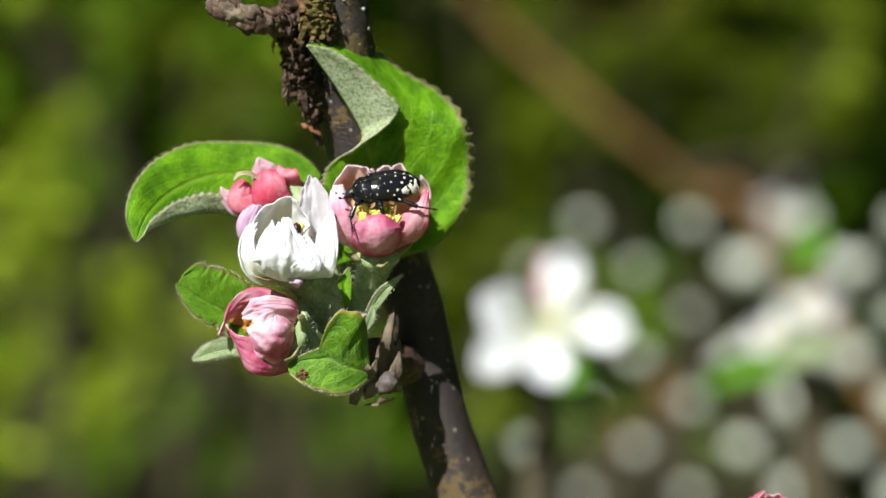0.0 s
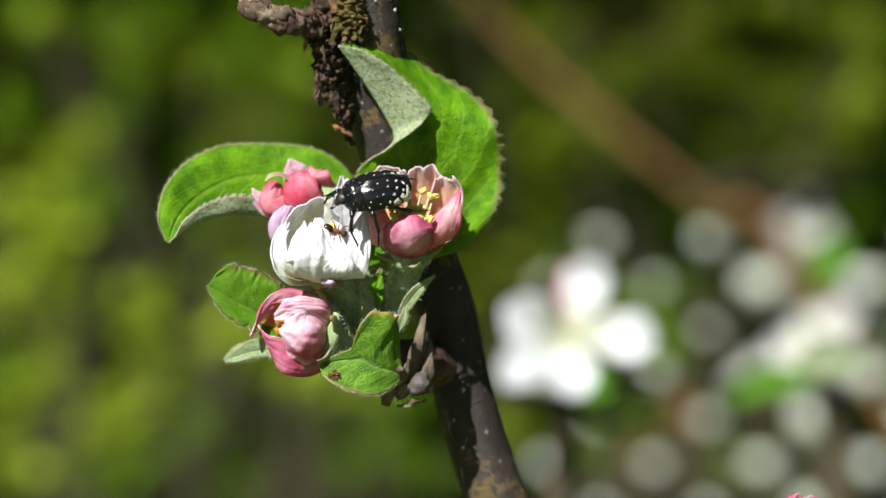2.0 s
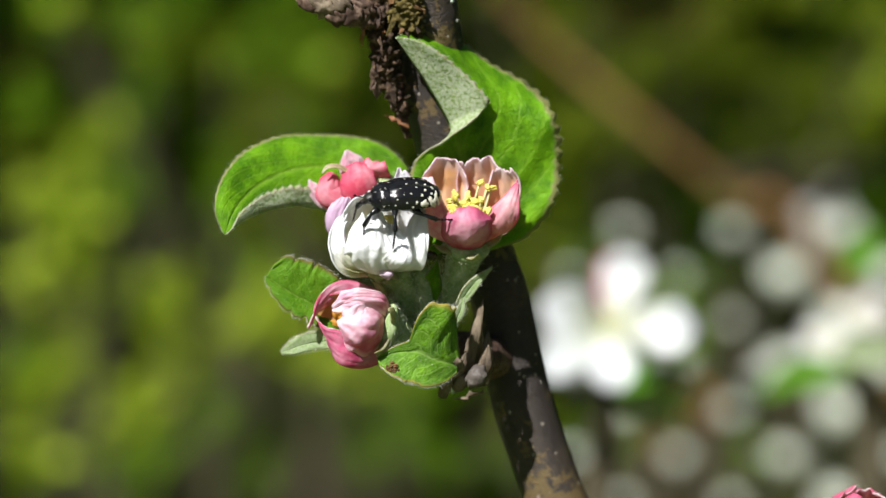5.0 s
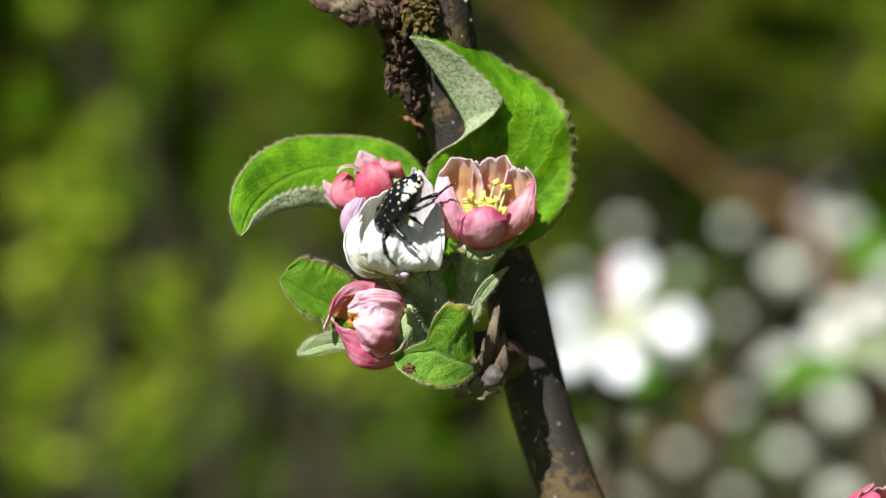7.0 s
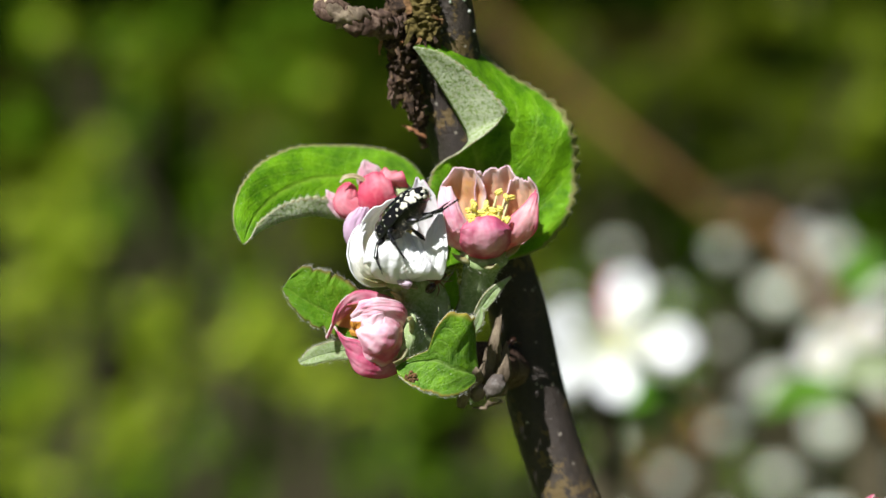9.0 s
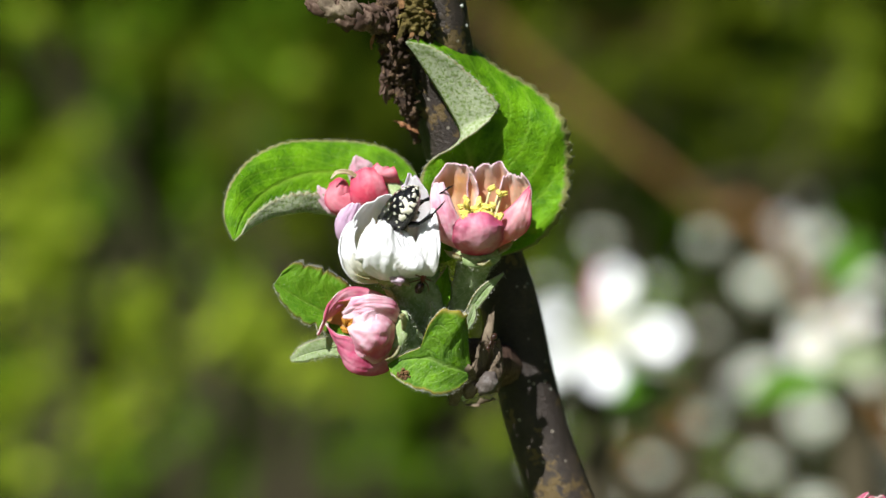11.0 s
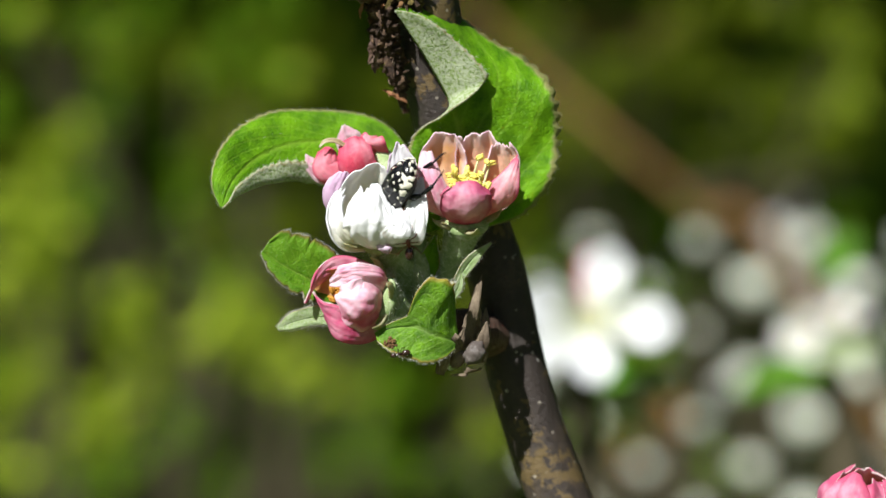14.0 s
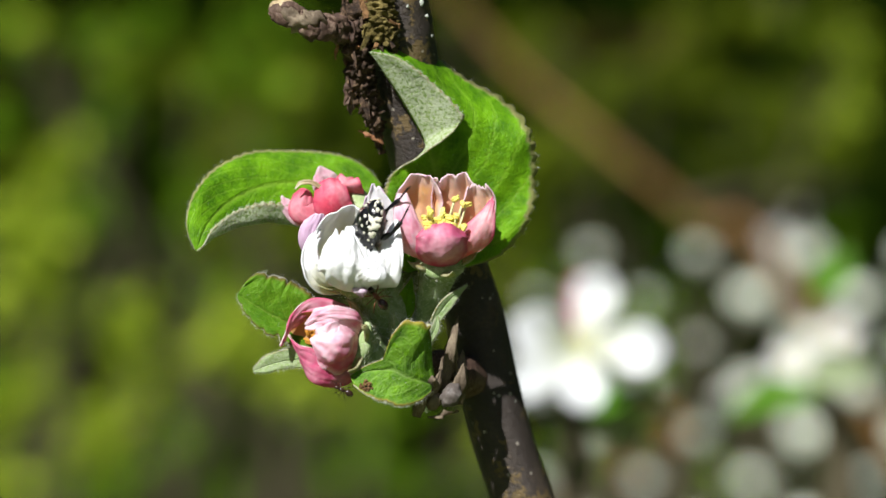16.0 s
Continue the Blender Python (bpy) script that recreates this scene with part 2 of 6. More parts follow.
M = {
    "petal_pink_out": petal_mat("petal_pink_out", (0.76, 0.24, 0.26), (0.72, 0.16, 0.30), (0.92, 0.64, 0.68), 0.85, rim=(0.66, 0.10, 0.22), thin=0.42),
    "petal_pink_in": petal_mat("petal_pink_in", (0.90, 0.58, 0.08), (0.91, 0.58, 0.36), (0.94, 0.80, 0.70), 0.4, rim=(0.93, 0.84, 0.87), thin=0.5),
    "petal_rose_out": petal_mat("petal_rose_out", (0.55, 0.06, 0.15), (0.65, 0.13, 0.27), (0.88, 0.55, 0.66), 0.7, rim=(0.62, 0.10, 0.20)),
    "petal_heart": petal_mat("petal_heart", (0.66, 0.27, 0.03), (0.74, 0.40, 0.15), (0.9, 0.7, 0.5), 0.3, thin=0.45),
    "petal_blush": petal_mat("petal_blush", (0.62, 0.12, 0.24), (0.78, 0.36, 0.51), (0.93, 0.76, 0.85), 0.85, rim=(0.88, 0.66, 0.74)),
    "husk": speckled("husk", [(0.32, (0.04, 0.03, 0.02)), (0.48, (0.15, 0.115, 0.08)), (0.64, (0.32, 0.26, 0.18)), (0.78, (0.50, 0.44, 0.34))], 420, 0.75, 0.7, stretch=(1, 1, 0.3), through_tint=(0.4, 0.28, 0.14), amount=0.25),
    "knob": speckled("knob", [(0.3, (0.04, 0.03, 0.026)), (0.55, (0.13, 0.11, 0.10)), (0.75, (0.30, 0.28, 0.26))], 500, 0.5, 0.5),
    "petal_red_out": petal_mat("petal_red_out", (0.62, 0.05, 0.10), (0.70, 0.12, 0.20), (0.88, 0.50, 0.56), 0.5, rim=(0.62, 0.06, 0.14)),
    "petal_white_out": petal_mat("petal_white_out", (0.87, 0.89, 0.90), (0.90, 0.91, 0.94), (0.92, 0.93, 0.95), 0.5, thin=0.32),
    "petal_white_in": petal_mat("petal_white_in", (0.84, 0.84, 0.58), (0.90, 0.90, 0.90), (0.91, 0.91, 0.91), 0.4, thin=0.4),
    "petal_lilac": petal_mat("petal_lilac", (0.82, 0.72, 0.82), (0.68, 0.46, 0.66), (0.86, 0.80, 0.86), 0.4),
    "petal_far": petal_mat("petal_far", (0.74, 0.78, 0.60), (0.82, 0.84, 0.88), (0.84, 0.85, 0.90), 0.4),
    "leaf_top": leaf_mat("leaf_top", (0.015, 0.105, 0.001), (0.19, 0.45, 0.006), (0.42, 0.66, 0.08)),
    "leaf_under": leaf_mat("leaf_under", (0.16, 0.27, 0.07), (0.30, 0.40, 0.14), (0.45, 0.5, 0.28), 0.8, (0.36, 0.28, 0.14), 0.6),
    "leaf_scorched": leaf_mat("leaf_scorched", (0.04, 0.15, 0.005), (0.14, 0.32, 0.012), (0.34, 0.48, 0.08), edge=(0.20, 0.10, 0.045), rim_at=0.445),
    "leaf_pale": leaf_mat("leaf_pale", (0.20, 0.36, 0.09), (0.42, 0.55, 0.24), (0.55, 0.6, 0.4), 0.7, (0.4, 0.3, 0.12), 0.35),
    "leaf_low": leaf_mat("leaf_low", (0.015, 0.105, 0.001), (0.20, 0.44, 0.008), (0.50, 0.68, 0.20), edge=(0.46, 0.26, 0.05), down=0.05, rim_at=0.455),
    "leaf_far": leaf_mat("leaf_far", (0.06, 0.20, 0.012), (0.13, 0.34, 0.02), (0.25, 0.42, 0.06)),
    "green_down": speckled("green_down", [(0.3, (0.14, 0.23, 0.07)), (0.5, (0.30, 0.39, 0.18)), (0.72, (0.60, 0.64, 0.48))], 900, 0.85, 0.3),
    "hair": speckled("hair", [(0.3, (0.78, 0.80, 0.70)), (0.7, (0.9, 0.9, 0.84))], 900, 0.6, 0.0, through_tint=(0.7, 0.72, 0.6), amount=0.4),
    "stamen": speckled("stamen", [(0.3, (0.80, 0.66, 0.08)), (0.55, (0.88, 0.80, 0.22)), (0.75, (0.9, 0.88, 0.55))], 1200, 0.6, 0.6, through_tint=(0.8, 0.7, 0.1)),
    "filament": speckled("filament", [(0.3, (0.78, 0.76, 0.34)), (0.7, (0.86, 0.86, 0.6))], 900, 0.5, 0.1, through_tint=(0.8, 0.8, 0.4)),
    "amber": speckled("amber", [(0.3, (0.42, 0.16, 0.02)), (0.7, (0.66, 0.34, 0.05))], 1200, 0.6, 0.5, through_tint=(0.6, 0.3, 0.05)),
    "bark": bark_mat(),
    "old_bark": speckled("old_bark", [(0.34, (0.012, 0.008, 0.006)), (0.5, (0.055, 0.034, 0.022)), (0.62, (0.19, 0.12, 0.07)), (0.74, (0.45, 0.38, 0.29))], 620, 0.9, 1.0, 0.0006),
    "rust_bark": speckled("rust_bark", [(0.32, (0.09, 0.035, 0.016)), (0.55, (0.27, 0.12, 0.055)), (0.75, (0.46, 0.29, 0.17))], 500, 0.8, 0.8, 0.0004),
    "moss": speckled("moss", [(0.3, (0.03, 0.024, 0.008)), (0.52, (0.13, 0.10, 0.028)), (0.7, (0.34, 0.27, 0.10))], 900, 0.95, 1.0, 0.0006),
    "wood": speckled("wood", [(0.3, (0.52, 0.36, 0.17)), (0.55, (0.78, 0.62, 0.36)), (0.75, (0.86, 0.76, 0.52))], 260, 0.6, 0.3),
    "wood_rim": speckled("wood_rim", [(0.3, (0.30, 0.13, 0.04)), (0.7, (0.62, 0.36, 0.13))], 420, 0.7, 0.6),
    "lichen": speckled("lichen", [(0.3, (0.34, 0.37, 0.33)), (0.7, (0.6, 0.63, 0.57))], 900, 0.9, 0.8),
    "scale": speckled("scale", [(0.3, (0.020, 0.011, 0.008)), (0.5, (0.085, 0.050, 0.036)), (0.72, (0.32, 0.23, 0.17))], 500, 0.7, 0.7, stretch=(1, 1, 0.3)),
    "dry": speckled("dry", [(0.3, (0.05, 0.025, 0.012)), (0.6, (0.22, 0.12, 0.05)), (0.8, (0.42, 0.3, 0.14))], 900, 0.9, 0.9),
    "bud_tip": speckled("bud_tip", [(0.3, (0.24, 0.17, 0.09)), (0.55, (0.46, 0.37, 0.22)), (0.75, (0.72, 0.68, 0.58))], 500, 0.6, 0.6),
    "chitin": speckled("chitin", [(0.3, (0.004, 0.004, 0.005)), (0.7, (0.011, 0.011, 0.012))], 900, 0.21, 0.6, 0.00009, spec=0.6, stretch=(0.25, 2.2, 1.5)),
    "chitin_dull": speckled("chitin_dull", [(0.3, (0.006, 0.006, 0.005)), (0.75, (0.03, 0.026, 0.02))], 1500, 0.42, 0.5, 0.0001, spec=0.5),
    "spot": speckled("spot", [(0.3, (0.66, 0.62, 0.47)), (0.7, (0.86, 0.84, 0.74))], 2500, 0.9, 0.5),
    "beetle_hair": speckled("beetle_hair", [(0.3, (0.35, 0.30, 0.2)), (0.7, (0.6, 0.54, 0.4))], 900, 0.7, 0.0),
    "ant": speckled("ant", [(0.3, (0.012, 0.006, 0.004)), (0.7, (0.05, 0.02, 0.012))], 1500, 0.25, 0.2, spec=0.6),
    "ant_red": speckled("ant_red", [(0.3, (0.10, 0.025, 0.012)), (0.7, (0.22, 0.06, 0.03))], 1500, 0.3, 0.2),
}


def foliage_mat(name, dark, light, through_tint):
    n = Nodes(name, 0.9, spec=0.0)
    info = n.node("ShaderNodeNewGeometry")
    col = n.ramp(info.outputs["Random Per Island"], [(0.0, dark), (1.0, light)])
    # dark patches put the shade of gaps between clumps into the colour
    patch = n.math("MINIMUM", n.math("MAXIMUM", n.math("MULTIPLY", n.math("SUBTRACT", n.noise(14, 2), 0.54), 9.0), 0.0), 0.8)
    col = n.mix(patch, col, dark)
    n.color(col)
    n.glow_through(0.3, through_tint)
    return n.mat


# how sunlit or shaded each shrub looks is put into its leaf colours
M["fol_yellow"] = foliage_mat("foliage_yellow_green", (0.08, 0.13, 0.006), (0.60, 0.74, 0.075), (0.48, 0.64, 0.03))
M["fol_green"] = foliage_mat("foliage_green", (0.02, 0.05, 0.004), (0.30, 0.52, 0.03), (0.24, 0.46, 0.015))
# near-black green: the deep shade inside hedge and shrub is put into the colour
M["fol_shade"] = foliage_mat("foliage_shade", (0.005, 0.011, 0.001), (0.022, 0.042, 0.003), (0.02, 0.045, 0.002))
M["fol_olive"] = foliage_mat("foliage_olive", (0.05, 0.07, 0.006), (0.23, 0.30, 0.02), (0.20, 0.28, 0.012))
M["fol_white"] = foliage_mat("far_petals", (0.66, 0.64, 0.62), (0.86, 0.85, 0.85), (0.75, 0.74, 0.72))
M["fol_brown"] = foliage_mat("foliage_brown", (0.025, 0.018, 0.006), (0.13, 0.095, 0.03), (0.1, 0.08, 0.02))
M["fol_rust"] = foliage_mat("withered_leaves", (0.28, 0.12, 0.03), (0.55, 0.27, 0.08), (0.5, 0.22, 0.05))
M["stem_far"] = speckled("stem_far", [(0.3, (0.03, 0.024, 0.014)), (0.7, (0.10, 0.085, 0.045))], 60, 0.8, 0.6, 0.002)
M["dry_stick"] = speckled("dry_stick", [(0.3, (0.17, 0.085, 0.028)), (0.7, (0.33, 0.18, 0.06))], 40, 0.8, 0.5, 0.002, stretch=(1, 1, 0.2))
# pale colour of the fence bends carries their sun glints
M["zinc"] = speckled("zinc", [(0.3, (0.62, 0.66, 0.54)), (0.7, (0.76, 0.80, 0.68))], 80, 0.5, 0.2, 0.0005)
M["soil"] = speckled("soil", [(0.3, (0.05, 0.035, 0.02)), (0.5, (0.07, 0.10, 0.025)), (0.7, (0.14, 0.19, 0.04))], 6, 0.95, 0.8, 0.01)
# for the added sheet behind the hedge: shade put into a near-black green
M["backing_shade"] = speckled("backing_shade", [(0.3, (0.004, 0.010, 0.001)), (0.55, (0.014, 0.028, 0.003)), (0.75, (0.035, 0.055, 0.006))], 3, 0.95, 0.3, 0.02, spec=0.0)
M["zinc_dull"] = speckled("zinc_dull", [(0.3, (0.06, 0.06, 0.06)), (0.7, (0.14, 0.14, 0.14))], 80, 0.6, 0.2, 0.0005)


# ---- building helpers ----
ORIGIN = Vector((0, 0, HEIGHT))


def V(x, y, z):
    """A place in the cluster: millimetres to the right, away and up from its middle."""
    return ORIGIN + Vector((x, y, z)) / 1000


def root_of(ob):
    while ob.parent:
        ob = ob.parent
    return ob


def thing(name, at, label, category, group="", kind=""):
    ob = new(name)
    ob.empty_display_size = 0.01
    ob.location = at
    ob["at"] = tuple(at)
    return tagged(ob, label, category, group, kind)


def part(name, bm, materials, parent, label="", smooth=True, kind=""):
    """Links a bmesh, written in world places, as one mesh under a thing or a part."""
    me = bpy.data.meshes.new(name)
    bm.to_mesh(me)
    bm.free()
    me.transform(Matrix.Translation(-Vector(root_of(parent)["at"])))
    for m in materials if isinstance(materials, (list, tuple)) else [materials]:
        me.materials.append(M[m])
    if smooth:
        me.polygons.foreach_set("use_smooth", [True] * len(me.polygons))
    ob = new(name, me)
    ob.parent = parent
    return tagged(ob, label, kind=kind)


def ramp_at(table, u):
    """A value between the rows (u, value) of a table, on a smooth curve that never overshoots."""
    if isinstance(table, (int, float)):
        return table
    if u <= table[0][0]:
        return table[0][1]
    if u >= table[-1][0]:
        return table[-1][1]
    i = 0
    while table[i + 1][0] < u:
        i += 1
    rise = [(q - p) / (b - a) for (a, p), (b, q) in zip(table, table[1:])]

    def slope(k):
        if k == 0 or k == len(table) - 1:
            return rise[0] if k == 0 else rise[-1]
        p, q = rise[k - 1], rise[k]
        return 0 if p * q <= 0 else 2 * p * q / (p + q)

    (a, p), (b, q) = table[i], table[i + 1]
    h = b - a
    t = (u - a) / h
    return (p * (1 + 2 * t) * (1 - t) ** 2 + h * slope(i) * t * (1 - t) ** 2 + q * t * t * (3 - 2 * t) + h * slope(i + 1) * t * t * (t - 1))


def spline(points, u):
    """A Catmull-Rom curve through the points, u from 0 to 1."""
    n = len(points) - 1
    s = min(max(u, 0), 1) * n
    i = min(int(s), n - 1)
    t = s - i
    p1, p2 = points[i], points[i + 1]
    p0 = points[i - 1] if i else p1 * 2 - p2
    p3 = points[i + 2] if i + 2 <= n else p2 * 2 - p1
    return 0.5 * (2 * p1 + (p2 - p0) * t + (2 * p0 - 5 * p1 + 4 * p2 - p3) * t * t + (3 * p1 - p0 - 3 * p2 + p3) * t ** 3)


def tube(bm, points, radius, rings=16, sides=10, rough=0.0, cap=True, seed=0.0, flat=1.0, up=Vector((0, 1, 0))):
    """A tapered tube along a curve; radius is a number or a table over u."""
    loops = []
    for i in range(rings + 1):
        u = i / rings
        c = spline(points, u)
        d = (spline(points, min(u + 0.01, 1)) - spline(points, max(u - 0.01, 0))).normalized()
        a = d.cross(up)
        a = a.normalized() if a.length > 1e-4 else d.cross(Vector((1, 0, 0))).normalized()
        b = a.cross(d).normalized()
        r = ramp_at(radius, u)
        loop = []
        for k in range(sides):
            w = math.tau * k / sides
            n = a * math.cos(w) + b * math.sin(w) * flat
            rr = r
            if rough:
                rr *= 1 + rough * noise.noise(Vector((math.cos(w) * 1.6, math.sin(w) * 1.6, u * rings * 0.35)) + Vector((seed, 0, 0)))
            loop.append(bm.verts.new(c + n * rr))
        loops.append(loop)
    for la, lb in zip(loops, loops[1:]):
        for k in range(sides):
            bm.faces.new((la[k], la[(k + 1) % sides], lb[(k + 1) % sides], lb[k]))
    if cap:
        bm.faces.new(loops[0][::-1])
        bm.faces.new(loops[-1])
    return loops


def blob(bm, at, size, turn=None, rough=0.0, cuts=2, seed=0.0):
    """A small rounded lump."""
    made = bmesh.ops.create_icosphere(bm, subdivisions=cuts, radius=1.0)["verts"]
    m = turn.to_matrix() if turn else Matrix.Identity(3)
    for v in made:
        k = 1 + rough * noise.noise(v.co * 2.1 + Vector((seed, seed * 0.7, 0)))
        v.co = Vector(at) + m @ Vector((v.co.x * size[0], v.co.y * size[1], v.co.z * size[2])) * k
    return made


def sheet(bm, grid, uvs, thick, edge_mat=0):
    """A thin closed blade from a grid of places: faces 0 on one side, 1 on the other."""
    nu, nv = len(grid), len(grid[0])
    normals = [[None] * nv for _ in range(nu)]
    for i in range(nu):
        for j in range(nv):
            du = grid[min(i + 1, nu - 1)][j] - grid[max(i - 1, 0)][j]
            dv = grid[i][min(j + 1, nv - 1)] - grid[i][max(j - 1, 0)]
            n = du.cross(dv)
            normals[i][j] = n.normalized() if n.length > 1e-14 else Vector((0, 0, 0))
    uv = bm.loops.layers.uv.verify()
    sides = []
    for s in (0.5, -0.5):
        sides.append([[bm.verts.new(grid[i][j] + normals[i][j] * thick * s) for j in range(nv)] for i in range(nu)])

    def quad(vs, us, mat):
        f = bm.faces.new(vs)
        f.material_index = mat
        for loop, c in zip(f.loops, us):
            loop[uv].uv = c

    for i in range(nu - 1):
        for j in range(nv - 1):
            at = [(i, j), (i + 1, j), (i + 1, j + 1), (i, j + 1)]
            quad([sides[0][a][b] for a, b in at], [uvs[a][b] for a, b in at], 0)
            quad([sides[1][a][b] for a, b in at[::-1]], [uvs[a][b] for a, b in at[::-1]], 1)
    ring = [(i, 0) for i in range(nu)] + [(nu - 1, j) for j in range(1, nv)] + [(i, nv - 1) for i in range(nu - 2, -1, -1)] + [(0, j) for j in range(nv - 2, 0, -1)]
    for (a, b), (c, d) in zip(ring, ring[1:] + ring[:1]):
        quad([sides[1][a][b], sides[1][c][d], sides[0][c][d], sides[0][a][b]], [uvs[a][b], uvs[c][d], uvs[c][d], uvs[a][b]], edge_mat)


def hairs(bm, rng, places, length, width=0.000035):
    """Short fine hairs: thin curved blades rooted at places with a direction."""
    for p, d in places:
        d = (d + Vector((rng.gauss(0, 0.45), rng.gauss(0, 0.45), rng.gauss(0, 0.45)))).normalized()
        s = d.cross(Vector((rng.random() - 0.5, rng.random() - 0.5, rng.random() - 0.5)))
        if s.length < 1e-3:
            continue
        s = s.normalized() * width
        l = length * rng.uniform(0.45, 1.25)
        bend = Vector((rng.gauss(0, 0.3), rng.gauss(0, 0.3), rng.gauss(0, 0.3))) * l
        a, b = bm.verts.new(p - s), bm.verts.new(p + s)
        c, e = bm.verts.new(p + d * l * 0.55 + s * 0.7), bm.verts.new(p + d * l * 0.55 - s * 0.7)
        f = bm.verts.new(p + d * l + bend)
        bm.faces.new((a, b, c, e))
        bm.faces.new((e, c, f))


# ---- leaves ----
def leaf(parent, rib, width_r, width_l, right0, right1, left0, left1, side, label="", name="leaf",
         mats=("leaf_top", "leaf_under"), teeth=26, seed=0.0, wave=0.05, n=(110, 15), thick=0.00022, ragged=0.0, downy=True):
    """A toothed leaf along a midrib. width_*: half widths in mm over u. Each half leaves the rib at the angle right0 or left0
    (degrees; 0 along `side`, 90 towards the near side, 180 opposite) and bends outward to right1 or left1 past (fold, angle)."""
    rng = random.Random(seed)
    bm = bmesh.new()
    grid, uvs, margin = [], [], []
    for i in range(n[0] + 1):
        u = i / n[0]
        c = spline(rib, u)
        t = (spline(rib, min(u + 0.02, 1)) - spline(rib, max(u - 0.02, 0))).normalized()
        s = (side - t * side.dot(t)).normalized()
        near = Vector((0, -1, 0))
        near = near - t * near.dot(t)
        near = (near - s * near.dot(s)).normalized()
        row, urow = [], []
        for half, widths, a0, a1 in ((-1, width_l, left0, left1), (1, width_r, right0, right1)):
            w = ramp_at(widths, u) / 1000
            saw = (u * teeth + (0.31 if half < 0 else 0.0)) % 1.0
            tooth = 0.7 * (0.5 - abs(saw - 0.62) * 1.6) * min(1, u * 8)
            w *= 1 + 0.04 * noise.noise(Vector((u * 9, half * 4, seed))) * min(1, u * 8)
            w *= 1 - ragged * max(0, noise.noise(Vector((u * 14, half, seed + 5))))
            ang0, (fold, ang1) = ramp_at(a0, u), (ramp_at(a1[0], u), ramp_at(a1[1], u))
            p, steps, pts = c.copy(), n[1], []
            for k in range(steps):
                v = (k + 0.5) / steps
                q = min(max((v - fold) / 0.22 + 0.5, 0), 1)
                ang = radians(ang0 + (ang1 - ang0) * q * q * (3 - 2 * q))
                p = p + (s * math.cos(ang) + near * math.sin(ang)) * (w / steps) * (1 + tooth * max(0, (v - 0.82) / 0.18))
                bumpy = near * (noise.noise(Vector((u * 7, half * v * 3, seed * 3.1))) * wave * w * v * 2.2)
                # quilted between the side veins
                quilt = near * (math.sin((u * 8 - v * 3.5) * math.tau) * min(0.00028, 2.0 * w * w) * (0.6 + noise.noise(Vector((u * 5, v * 4, seed + half)))) * min(1, v * 3) * (1 - v * 0.5))
                pts.append(p + bumpy + quilt)
            margin.append((pts[-1], (pts[-1] - pts[-3]).normalized()))
            uv = [(u, 0.5 + half * 0.5 * (k + 1) / steps) for k in range(steps)]
            if half < 0:
                row, urow = pts[::-1], uv[::-1]
                row.append(c - near * 0.00012)
                urow.append((u, 0.5))
            else:
                row += pts
                urow += uv
        grid.append(row)
        uvs.append(urow)
    sheet(bm, grid, uvs, thick)
    made = part(name, bm, mats[::-1], parent, label)
    if not downy:
        return made
    fuzz = bmesh.new()
    more = []
    for p, d in margin:
        more += [(p, d)] * 2
    for i in range(len(grid)):
        for j in range(0, len(grid[0]), 3):
            if rng.random() < 0.2:
                more.append((grid[i][j], Vector((rng.gauss(0, 0.4), rng.choice((-1, 1)), rng.gauss(0, 0.4)))))
    hairs(fuzz, rng, more, 0.00045, 0.000018)
    part("leaf_down", fuzz, "hair", made if not parent.parent else parent, "fine pale hairs along the leaf margin", kind="stuff")
    return made


# ---- flowers ----
def frame_of(axis, ref=Vector((0, -1, 0))):
    """Axes (right, near, along) round a flower's axis; azimuth 0 points to the side that faces ref."""
    z = axis.normalized()
    x = (ref - z * ref.dot(z)).normalized()
    return x, z.cross(x), z


